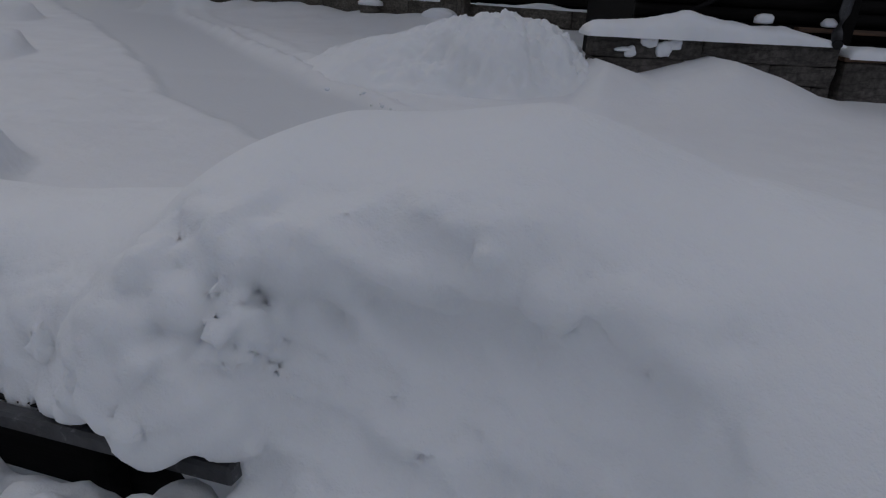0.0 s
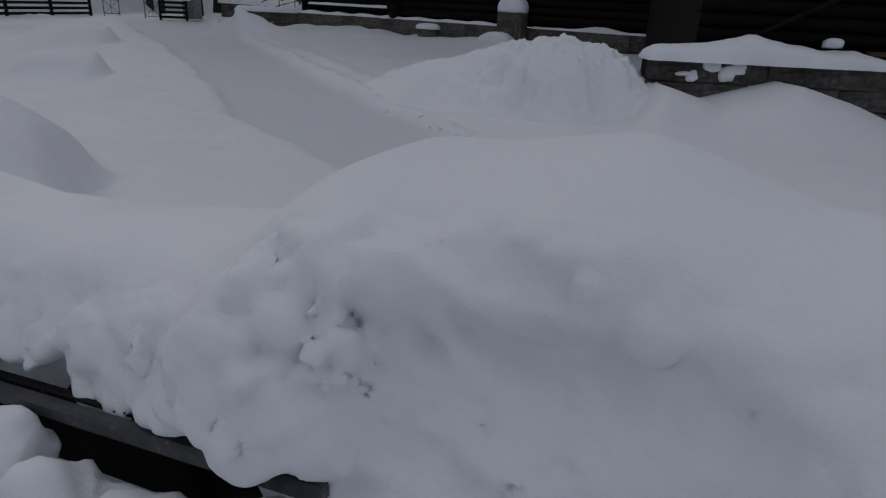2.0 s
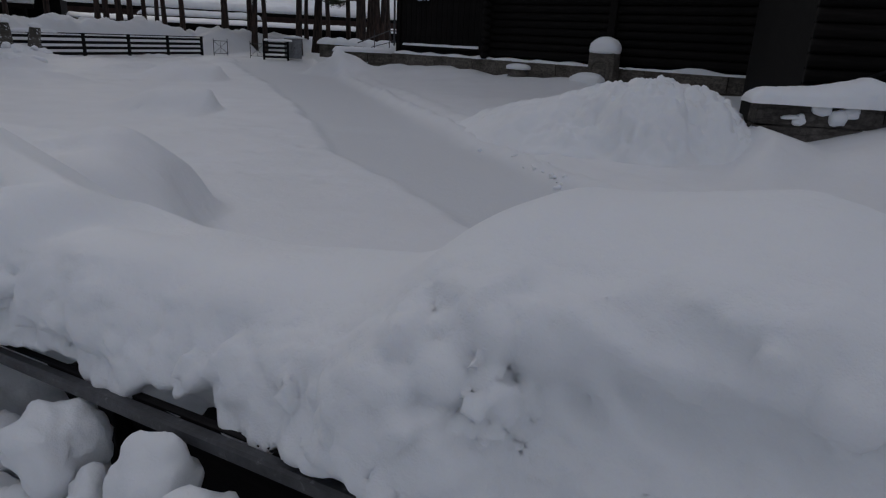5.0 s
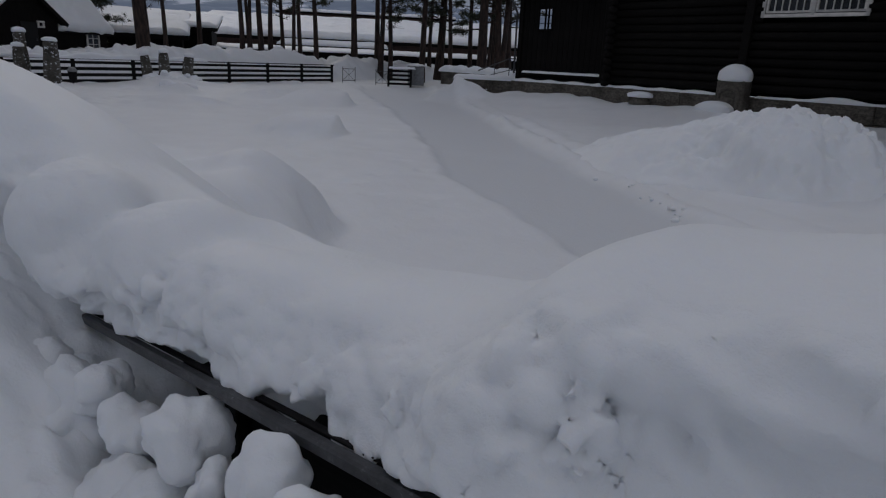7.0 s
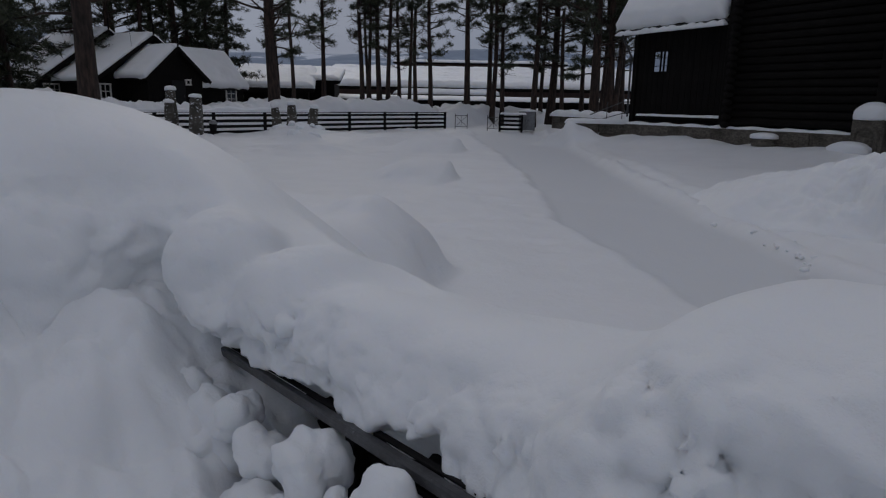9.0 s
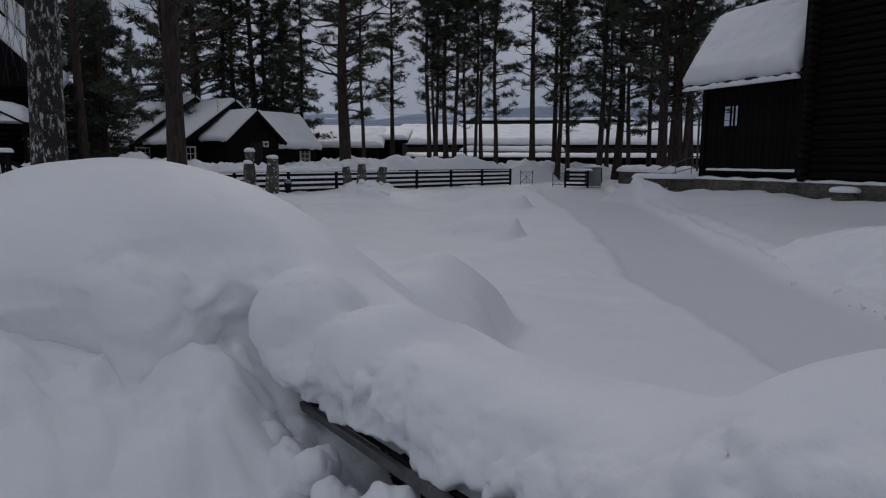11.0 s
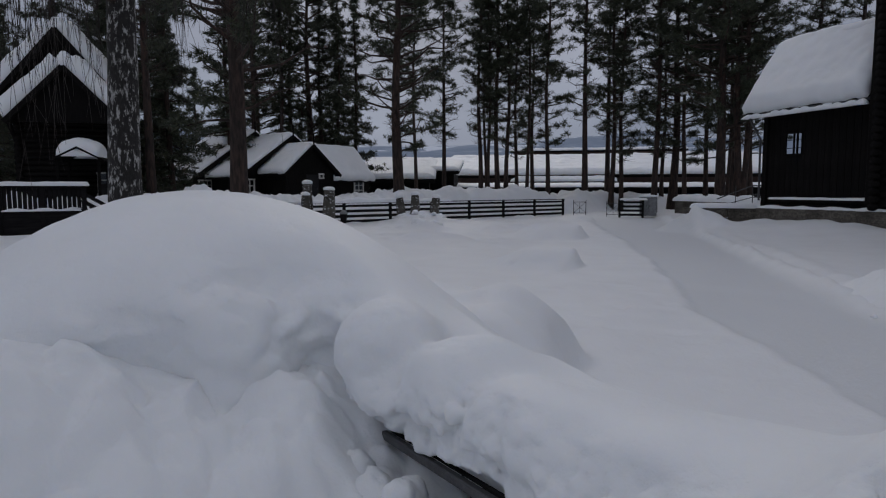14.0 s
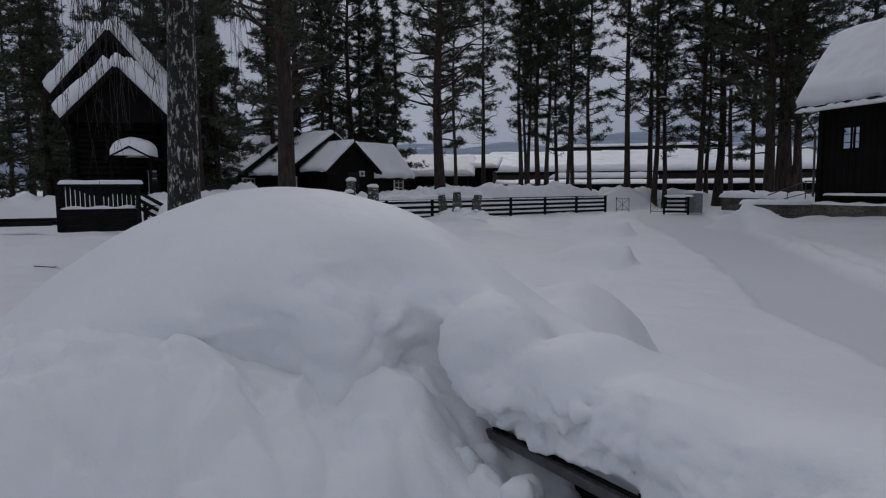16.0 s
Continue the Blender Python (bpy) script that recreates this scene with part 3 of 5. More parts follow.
def snow_bank_mesh():
    xs = np.concatenate([np.arange(-8.2, -4.6, 0.05), np.arange(-4.6, 1.1, 0.018), np.arange(1.1, 3.3, 0.06)])
    ys = np.concatenate([np.arange(-3.6, -1.2, 0.05), np.arange(-1.2, 1.3, 0.018), np.arange(1.3, 3.0, 0.05)])
    zs = np.arange(-0.12, 2.08, 0.018)
    X, Y = np.meshgrid(xs, ys, indexing="ij")
    top = bank_top(X, Y) + 0.02 * fbm(X, Y, 0 * X, 0.9, 2, 87)
    behind = side_of(BANK, X, Y)
    dome = smooth01(-X, 3.3, 3.7) * (1 - smooth01(Y, 0.5, 0.9))
    heap = smooth01(X, -0.85, -0.62)
    slope = smooth01(X, 0.4, 0.8)
    Z = zs[None, None, :]

    def at(a):
        return a[:, :, None].astype(np.float32)

    # the front stands upright below the rounded shoulder, hollowed under the two higher heaps
    face = at(behind) - at(0.09 * dome) * smooth01(1.22 - Z, 0.0, 0.32).astype(np.float32)
    face = face - at(0.15 * heap * (1 - slope)) * smooth01(Z, 0.66, 0.88).astype(np.float32) - at(0.13 * heap * (1 - slope)) * np.exp(-((Z - 1.12) / 0.13) ** 2).astype(np.float32) + at(0.55 * slope) * (1.3 - Z).astype(np.float32)
    body = soft_min(at(top) - Z.astype(np.float32), face, at(0.42 + 0.3 * dome - 0.22 * heap * (1 - slope) + 0.25 * slope))
    # swollen end of the bank, and the column of snow that props up the dome
    BALLS = ((-3.27, 0.64, 1.02, 0.36, 0.33, 0.29), (-3.08, 0.58, 0.84, 0.24, 0.22, 0.18), (-2.68, 0.80, 0.93, 0.34, 0.3, 0.25), (-2.1, 0.86, 0.9, 0.4, 0.28, 0.2), (-0.64, 0.68, 1.06, 0.16, 0.14, 0.16), (-0.56, 0.64, 0.93, 0.16, 0.13, 0.13))
    for bx, by, bz, rx, ry, rz in BALLS:
        d = np.sqrt(at(((X - bx) / rx) ** 2 + ((Y - by) / ry) ** 2) + (((Z - bz) / rz) ** 2).astype(np.float32))
        body = soft_max(body, (1 - d) * min(rx, ry, rz), 0.07 if rx > 0.2 else 0.16)
    for cx, cy, r0, z0, z1 in ((-3.8, -0.12, 0.26, 0.1, 1.0),):
        d = np.sqrt(at((X - cx) ** 2 + (Y - cy) ** 2) + (np.maximum(0, Z - z1) ** 2).astype(np.float32))
        body = soft_max(body, (r0 + 0.2 * smooth01(0.85 - Z, 0, 0.5)).astype(np.float32) - d, 0.34)
    # clotted, rounded relief on the face alone
    near = np.argwhere(np.abs(body) < 0.13)
    i, j, k = near.T
    px, py, pz = xs[i], ys[j], zs[k]
    low = 1 - smooth01(pz - hem_line(px), 0.12, 0.42)
    steep = 1 - smooth01(face[i, j, k], 0.04, 0.3)
    h_, d_, s_ = heap[i, j], dome[i, j], slope[i, j]
    wx, wy, wz = (0.06 * fbm(px, py, pz, 0.3, 2, q) for q in (71, 72, 73))
    clot = np.maximum(lobes(px + wx, py + wy, pz + wz, 0.15, 301), 0.4) - 0.68
    small = np.maximum(lobes(px + wx, py + wy, pz + wz, 0.065, 305), 0.45) - 0.68
    soft = fbm(px + wx, py + wy, 1.4 * pz + wz, 0.34, 2, 81)
    shelf = vnoise(px + 0.5 * pz, py, 2.4 * pz + 0.8 * px, 0.22, 83)
    rough = (1 - h_) * (1 - d_) * (0.075 * clot + 0.045 * small + 0.03 * soft) * (0.25 + 0.75 * low)
    rough = rough + h_ * (1 - s_) * (0.085 * clot * (0.5 + 0.25 * np.exp(-((px + 0.55) / 0.2) ** 2)) + 0.04 * small + 0.02 * soft + 0.03 * shelf)
    rough = rough + d_ * (0.03 * soft + 0.025 * clot + 0.012 * small + 0.02 * shelf)
    body[i, j, k] += (steep * rough + 0.008 * soft).astype(np.float32)
    # open below, over the rail
    under = smooth01(X, -3.62, -3.45) * (1 - smooth01(X, -0.46, -0.3)) * (1 - smooth01(behind, 0.3, 0.4)) * smooth01(Y, 0.3, 0.42)
    lift = at(hem_line(X) - 1.1 * np.maximum(0, behind - 0.1) - 1.6 * (1 - under))
    body = soft_min(body, Z.astype(np.float32) - lift, 0.035)
    return skin(body, xs, ys, zs)


snow_bank = tagged(part("snow_bank", snow_bank_mesh(), SNOW_BANK), "thick rounded snow heaped over a handrail fence", "snow bank")


# lower snow in front of the fence
def apron():
    x = np.linspace(-7.5, 3.5, 420)
    y = np.linspace(-3.6, 0.9, 190)
    X, Y = np.meshgrid(x, y, indexing="ij")
    z = np.interp(X, [-7.5, -4.5, -3.6, -3.2, -2.7, -2.2, -1.6, -0.8, 0.2, 3.5], [0.3, 0.68, 0.6, 0.43, 0.25, 0.13, 0.06, 0.02, 0.0, 0.0])
    z = z + 0.05 * smooth01(Y, -0.6, 0.2) * (1 - smooth01(Y, 0.2, 0.5)) * smooth01(-X, 1.6, 2.6) + (0.32 * smooth01(-Y, 0.1, 1.2) + 0.1) * smooth01(-X, 2.7, 3.7) - 0.25 * smooth01(-Y, 1.6, 3.0) - 0.95 * smooth01(-Y, 2.4, 3.5)
    # it falls away under the rail, with a shoulder of snow in front of the rail's end
    z = z - (0.36 + 0.1 * fbm(X, Y, 0 * X, 0.2, 2, 99)) * smooth01(Y + 0.12 * (X + 2.9), 0.22, 0.5) * smooth01(X, -2.8, -2.4)
    z = z + 0.16 * np.exp(-(((X + 3.75) / 0.5) ** 2 + ((Y + 0.12) / 0.2) ** 2)) + 0.2 * np.exp(-(((X + 3.42) / 0.36) ** 2 + ((Y - 0.1) / 0.26) ** 2)) - 0.05 * np.exp(-(((X + 3.3) / 0.5) ** 2 + ((Y + 0.5) / 0.22) ** 2))
    z = z + 0.06 * fbm(X, Y, 0 * X, 0.5, 3, 101) + 0.07 * (lobes(X + 0.1 * fbm(X, Y, 0 * X, 0.3, 2, 104), Y, 0 * X, 0.34, 311) - 0.7) + 0.065 * (lobes(X + 0.06 * fbm(X, Y, 0 * X, 0.2, 2, 103), Y, 0 * X, 0.16, 315) - 0.7) + 0.018 * fbm(X, Y, 0 * X, 0.16, 3, 105)
    z = z + 0.05 * smooth01(fbm(X, Y, 0 * X, 0.8, 3, 107), 0.1, 0.2) * smooth01(-X, 1.8, 2.6) - 0.03 * smooth01(fbm(X, Y, 0 * X, 0.6, 3, 117), 0.2, 0.3) * smooth01(-X, 2.2, 2.8)
    return np.stack([X, Y, z], -1)


snow_drift = tagged(part("snow_drift", sheet(apron()), SNOW_BANK), "uneven loose snow below the handrail fence", "snow drift")

# ---- handrail fence under the bank ----
fence_near = thing("handrail_fence", "black metal handrail with dark boards buried in snow", "fence", pose(0, 0, 0))
TILT_RAIL = -math.degrees(math.atan(0.104))
part("handrail", block((3.45, 0.045, 0.05), 0.008), RAIL_METAL, fence_near, "frosted black steel rail", pose(-2.125, 0.605, rail_z(-2.125), 0, TILT_RAIL, 0))
part("upper_flange", block((3.45, 0.03, 0.012), 0.003), FENCE_WOOD, fence_near, "", pose(-2.125, 0.65, rail_z(-2.125) + 0.02, 0, TILT_RAIL, 0))
for k in range(3):
    part("board", block((3.8, 0.024, 0.19), 0.004), FENCE_WOOD, fence_near, "", pose(-1.95, 0.9 + 0.002 * k, rail_z(-1.95) - 0.03 - 0.2 * k, 0, TILT_RAIL, 0))
for x in (-3.3, -2.2, -1.1):
    part("post", block((0.07, 0.07, 0.95), 0.006), FENCE_WOOD, fence_near, "", pose(x, 0.85, rail_z(x) - 0.42))

CLUMPS = [(-1.92, 0.52, 0.52, 0.36, 0.3, 0.32), (-1.72, 0.5, 0.42, 0.15, 0.16, 0.2), (-1.38, 0.52, 0.58, 0.32, 0.28, 0.34), (-1.1, 0.5, 0.56, 0.34, 0.28, 0.32), (-2.64, 0.50, 0.44, 0.26, 0.26, 0.28),
          (-2.42, 0.5, 0.3, 0.3, 0.26, 0.3), (-2.85, 0.44, 0.28, 0.42, 0.34, 0.42), (-2.25, 0.40, 0.08, 0.6, 0.4, 0.4), (-1.95, 0.42, 0.24, 0.44, 0.36, 0.28), (-1.48, 0.40, 0.3, 0.46, 0.4, 0.32),
          (-0.8, 0.5, 0.6, 0.4, 0.3, 0.3), (-0.5, 0.52, 0.66, 0.44, 0.3, 0.34), (-1.0, 0.4, 0.3, 0.6, 0.4, 0.4), (-3.1, 0.42, 0.38, 0.3, 0.3, 0.3)]
for k, (x, y, z, a, b, c) in enumerate(CLUMPS):
    ob = part("snow_clump", cauliflower((1.18 * a, 1.15 * b, 1.15 * c), k * 13 + 3, 13 + k % 4, 4, 0.1), SNOW_BANK, None, "", pose(x, y - 0.03, z - 0.02, 0, 0, 0))
    tagged(ob, "lump of snow caught below the handrail", "snow clump", "clumps below the handrail")
for k in range(17):
    s_ = rng.random() ** 1.6
    x, y = -3.0 - 2.2 * s_ + 0.5 * rng.normal() * 0.3, 7.9 + 1.7 * s_ + 0.2 * rng.normal()
    r = 0.025 + 0.05 * rng.random()
    tagged(part("snow_chunk", cauliflower((2 * r, 2 * r, 1.6 * r), 300 + k, 4, 2), SNOW_BANK, None, "", pose(x, y, 0.02 + 0.4 * r)), "small broken snow chunk at the path edge", "snow chunk", "chunks along the path")

# ---- log building ----
BX, BY, BTURN = -19.5, 25.6, -7.5
log_building = thing("log_building", "tall black tarred log building on a stone foundation", "building", pose(BX, BY, 0, 0, 0, BTURN))


def row_of_stones(parent, length, z0, z1, y, depth, seed, mat, courses=2, x0=0.0):
    """A wall of stones laid along x, each a piece of its own."""
    pick = random.Random(seed)
    high = (z1 - z0) / courses
    for c in range(courses):
        x = x0 - 0.3 * c
        while x < x0 + length:
            w = pick.uniform(1.3, 3.2)
            a, b = max(x, x0), min(x + w, x0 + length)
            if b - a > 0.12:
                mesh = block((b - a - 0.015, depth + pick.uniform(-0.03, 0.03), high - 0.012), 0.025, None, 0.03, pick.randint(0, 99))
                part("stone", mesh, mat, parent, "", pose((a + b) / 2, y, z0 + high * (c + 0.5)))
            x += w


row_of_stones(log_building, 26.0, -0.1, 1.08, 0.2, 0.7, 3, STONE, 2)
part("sill_beam", block((26, 0.3, 0.14), 0.02), TAR_WOOD, log_building, "", pose(13.0, 0.42, 1.17))

# porch of upright boards, hollow, with window openings
PORCH = 5.45
for k in range(36):
    u = 0.08 + k * 0.158
    if u > PORCH - 0.05:
        break
    lo, hi = 1.24, 5.5
    if 1.1 < u < 1.9:
        part("board", block((0.15, 0.035, 3.45 - lo), 0.006), TAR_PLANK, log_building, "", pose(u, 0.36 + 0.012 * (k % 2), (lo + 3.45) / 2))
        part("board", block((0.15, 0.035, hi - 4.32), 0.006), TAR_PLANK, log_building, "", pose(u, 0.36 + 0.012 * (k % 2), (hi + 4.32) / 2))
    else:
        part("board", block((0.15, 0.035, hi - lo), 0.006), TAR_PLANK, log_building, "", pose(u, 0.36 + 0.012 * (k % 2), (lo + hi) / 2))
for x, z, sx, sz in ((1.5, 3.42, 0.95, 0.07), (1.5, 4.35, 0.95, 0.07), (1.08, 3.88, 0.06, 0.9), (1.92, 3.88, 0.06, 0.9), (1.5, 3.88, 0.05, 0.9)):
    part("window_frame", block((sx, 0.09, sz), 0.006), TAR_WOOD, log_building, "", pose(x, 0.35, z))
for z in (3.7, 4.05):
    part("glazing_bar", block((0.84, 0.03, 0.025), 0.003), TAR_WOOD, log_building, "", pose(1.5, 0.36, z))
part("corner_post", block((0.24, 0.24, 4.2), 0.02), TAR_WOOD, log_building, "", pose(0.02, 0.36, 3.25))
part("rear_corner_post", block((0.22, 0.22, 4.2), 0.02), TAR_WOOD, log_building, "", pose(0.02, 3.6, 3.25))
part("side_wall", block((0.08, 3.2, 2.0), 0.01), TAR_PLANK, log_building, "", pose(0.03, 2.0, 2.2))
part("side_wall", block((0.08, 3.2, 0.7), 0.01), TAR_PLANK, log_building, "", pose(0.03, 2.0, 4.95))
for v in (0.9, 1.5, 2.2, 2.9):
    part("side_mullion", block((0.07, 0.08, 1.5), 0.006), TAR_WOOD, log_building, "", pose(0.03, v, 3.9))
part("rear_wall", block((PORCH, 0.1, 4.2), 0.01), TAR_PLANK, log_building, "", pose(PORCH / 2, 3.7, 3.2))
part("floor_slab", block((PORCH, 3.4, 0.1), 0.01), TAR_WOOD, log_building, "", pose(PORCH / 2, 2.0, 1.2))
part("ledge_board", block((5.2, 0.14, 0.12), 0.01), TAR_WOOD, log_building, "", pose(2.95, 0.26, 1.42))
# porch roof
slope = math.degrees(math.atan2(3.9, 2.9))
part("porch_roof", block((6.0, 3.9, 0.16), 0.02), TAR_WOOD, log_building, "", pose(2.2, 1.13, 6.92, slope, 0, 0))
part("eave_board", block((6.0, 0.05, 0.26), 0.01), TAR_WOOD, log_building, "", pose(2.2, -0.01, 5.35))
part("rear_roof", block((6.0, 3.9, 0.14), 0.02), TAR_WOOD, log_building, "", pose(2.2, 3.41, 6.88, -slope, 0, 0))
part("gable_board", block((0.1, 4.0, 0.24), 0.01), TAR_WOOD, log_building, "", pose(-0.75, 1.1, 6.83, slope, 0, 0))
part("gable_wall", raw([(0, 0.3, 5.3), (0, 4.3, 5.3), (0, 2.28, 8.1), (0.1, 0.3, 5.3), (0.1, 4.3, 5.3), (0.1, 2.28, 8.1)], [(0, 1, 2), (5, 4, 3), (0, 3, 4, 1), (1, 4, 5, 2), (2, 5, 3, 0)]), TAR_PLANK, log_building)
gutter = gather([rod([(-0.85, -0.09, 5.31), (5.2, -0.09, 5.33)], 0.06, 8), rod([(-0.6, -0.09, 5.28), (-0.5, 0.0, 4.9), (-0.12, 0.12, 4.2), (-0.12, 0.16, 1.4)], 0.05, 8)])
part("gutter", raw(*gutter), RAIL_METAL, log_building, "dark metal gutter and downpipe")

# main log walls
LOG = 0.29
for k in range(32):
    z = 1.24 + LOG * (k + 0.5)
    v, f = rod([(5.2, 0, 0), (11, 0, 0), (18, 0, 0), (26.2, 0, 0)], [0.155, 0.15, 0.155, 0.15], 10, True, 0.97)
    if 3.7 < z < 5.45:
        for a, b in ((5.2, 11.75), (14.95, 26.2)):
            v, f = rod([(a, 0, 0), ((a + b) / 2, 0, 0), (b, 0, 0)], 0.155, 10, True, 0.97)
            part("log", raw(v, f, "log", True), TAR_WOOD, log_building, "", pose(0, 0.06 + 0.008 * (k % 3), z))
    else:
        part("log", raw(v, f, "log", True), TAR_WOOD, log_building, "", pose(0, 0.06 + 0.008 * (k % 3), z))
    v, f = rod([(5.6, -0.3, 0), (5.6, 5, 0), (5.6, 9, 0)], 0.15, 10, True, 0.97)
    part("cross_log", raw(v, f, "log", True), TAR_WOOD, log_building, "", pose(0, 0, z - LOG / 2))
# near-black sheet behind the logs, painting the shade of the inside
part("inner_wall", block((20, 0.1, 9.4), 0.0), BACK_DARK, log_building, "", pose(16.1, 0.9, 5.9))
part("main_roof", block((23, 7.5, 0.2), 0.02), TAR_WOOD, log_building, "", pose(16.2, 2.0, 12.2, 40, 0, 0))
part("main_rear_wall", block((20, 0.3, 10.5), 0.02), TAR_PLANK, log_building, "", pose(16.1, 9.0, 6.2))
part("pilaster", block((0.3, 0.2, 9.0), 0.02), TAR_WOOD, log_building, "", pose(11.35, -0.12, 5.75))
part("pilaster", block((0.3, 0.2, 9.0), 0.02), TAR_WOOD, log_building, "", pose(5.43, -0.12, 5.75))

# near-black board behind the panes stands in for the unlit room
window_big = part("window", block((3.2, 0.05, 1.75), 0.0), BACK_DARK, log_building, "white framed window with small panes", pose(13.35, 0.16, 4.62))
for x, z, sx, sz in ((0, -0.84, 3.34, 0.11), (0, 0.84, 3.34, 0.12), (-1.61, 0, 0.12, 1.8), (1.61, 0, 0.12, 1.8), (0.0, 0, 0.12, 1.7)):
    part("frame", block((sx, 0.13, sz), 0.008), WHITE_PAINT, window_big, "", pose(x, -0.17, z))
for side in (-0.8, 0.8):
    for x, z, sx, sz in ((side, -0.72, 1.46, 0.07), (side, 0.72, 1.46, 0.07), (side - 0.7, 0, 0.07, 1.45), (side + 0.7, 0, 0.07, 1.45)):
        part("sash", block((sx, 0.08, sz), 0.005), WHITE_PAINT, window_big, "", pose(x, -0.16, z))
    for i in range(1, 6):
        part("glazing_bar", block((0.035, 0.05, 1.4), 0.004), WHITE_PAINT, window_big, "", pose(side - 0.7 + i * 1.4 / 6, -0.15, 0))
    for z in (-0.24, 0.24):
        part("glazing_bar", block((1.4, 0.05, 0.035), 0.004), WHITE_PAINT, window_big, "", pose(side, -0.148, z))
    part("pane", block((1.4, 0.012, 1.4)), GLASS, window_big, "", pose(side, -0.12, 0))

B = pose(BX, BY, 0, 0, 0, BTURN)


def on_building(u, v, z, rx=0, ry=0, rz=0):
    return B @ pose(u, v, z, rx, ry, rz)


# snow on the porch roof, the ledges and the foundation
def roof_snow(length, run, slope_deg, thick, seed, end_round=0.5):
    """A slab of snow on one slope: x along the eave, y up the slope, its underside at z 0."""
    u, w = np.linspace(0, 1, max(24, int(length / 0.12))), np.linspace(0, 1, max(24, int(run / 0.12)))
    U, W = np.meshgrid(u, w, indexing="ij")
    e = np.minimum(np.minimum(U, 1 - U) * length, W * run)
    h = thick * np.clip(e / end_round, 0, 1) ** 0.42 * (1 + 0.12 * fbm(U * length, W * run, 0 * U, 1.4, 3, seed)) + 0.012 * fbm(U * length, W * run, 0 * U, 0.2, 3, seed + 4)
    wig = 0.05 * fbm(U * length, 0 * U, 0 * U, 0.5, 3, seed + 7) * (1 - W)
    top = np.stack([U * length, W * run + wig, h + 0.0], -1)
    mesh = sheet(top)
    bm = bmesh.new()
    bm.from_mesh(mesh)
    bmesh.ops.solidify(bm, geom=bm.faces[:], thickness=0.02)
    bm.to_mesh(mesh)
    bm.free()
    return smooth_shade(mesh)


tagged(part("roof_snow", roof_snow(6.1, 3.8, slope, 0.6, 3, 0.5), SNOW, None, "", on_building(-0.95, -0.17, 5.38, slope, 0, 0)), "thick smooth snow slab on the porch roof", "roof snow")
tagged(part("ridge_snow", snow_cap(5.95, 1.3, 0.5, 5, 0.1), SNOW, None, "", on_building(-0.85, 2.12, 8.32)), "rounded snow along the porch ridge", "roof snow")
tagged(part("gutter_snow", snow_cap(6.0, 0.2, 0.2, 8, 0.05, 0.05, lambda u: 0.6 + 0.5 * np.abs(np.sin(u * 37) * np.sin(u * 15))), SNOW, None, "", on_building(-0.85, -0.2, 5.15)), "strip of snow in the gutter", "snow")
tagged(part("ledge_snow", snow_cap(5.1, 0.12, 0.09, 9, 0.05, 0.02), SNOW, None, "", on_building(0.4, 0.24, 1.48)), "thin snow on a wall ledge", "snow")
tagged(part("foundation_snow", snow_cap(10.9, 0.26, 0.11, 12, 0.06, 0.02, lambda u: 0.7 + 0.5 * np.sin(u * 23) ** 2), SNOW, None, "", on_building(0.1, 0.02, 1.08)), "strip of snow on the foundation ledge", "snow")
tagged(part("foundation_snow", snow_cap(13.0, 0.26, 0.10, 14, 0.06, 0.02, lambda u: 0.5 + 1.4 * np.exp(-((u - 0.2) / 0.05) ** 2)), SNOW, None, "", on_building(12.0, -0.02, 1.08)), "strip of snow on the foundation ledge", "snow")

# carved stone pillar by the wall
pillar = thing("stone_pillar", "stone pillar with an arched niche under a snow cap", "stone pillar", on_building(11.5, -0.75, 0))
part("shaft", block((1.0, 0.6, 2.0), 0.05, None, 0.03, 4, 2), NICHE, pillar, "", pose(0, 0, 0.62))
arch = []
for k in range(13):
    w = math.pi * k / 12
    arch.append((0.34 * math.cos(w), 0, 0.34 * math.sin(w)))
v, f = rod([(0.34, 0, -0.75), *arch, (-0.34, 0, -0.75)], 0.07, 8)
part("arch_moulding", raw(v, f, "arch", True), NICHE, pillar, "", pose(0, -0.30, 1.05))
nv = [(0.3, 0, -0.75)] + [(0.3 * math.cos(math.pi * k / 12), 0, 0.3 * math.sin(math.pi * k / 12)) for k in range(13)] + [(-0.3, 0, -0.75)]
nv = nv + [(x, 0.05, z) for x, y, z in nv]
part("niche_panel", raw(nv, [tuple(range(15)), tuple(range(15, 30))[::-1]]), STONE, pillar, "", pose(0, -0.318, 1.05))
tagged(part("snow_pillow", lump((1.16, 0.78, 0.8), 21, 0.08, 4, True, 0.6), SNOW, None, "", on_building(11.5, -0.75, 1.74)), "thick cap of snow on a stone pillar", "snow cap")
tagged(part("snow_pillow", lump((1.5, 0.8, 0.5), 22, 0.14, 4, True, 0.6), SNOW, None, "", on_building(11.15, -1.2, 0.62)), "heap of snow at a stone pillar's foot", "snow cap")
boulder = tagged(part("boulder", lump((0.9, 0.6, 0.5), 23, 0.2, 3, True, 0.5), STONE, None, "", on_building(7.75, -0.75, 0.62)), "dark boulder in the snow by the foundation", "boulder")
tagged(part("snow_pillow", lump((1.0, 0.7, 0.34), 24, 0.1, 4, True, 0.6), SNOW, None, "", on_building(7.75, -0.75, 0.86)), "pillow of snow on a boulder", "snow cap")

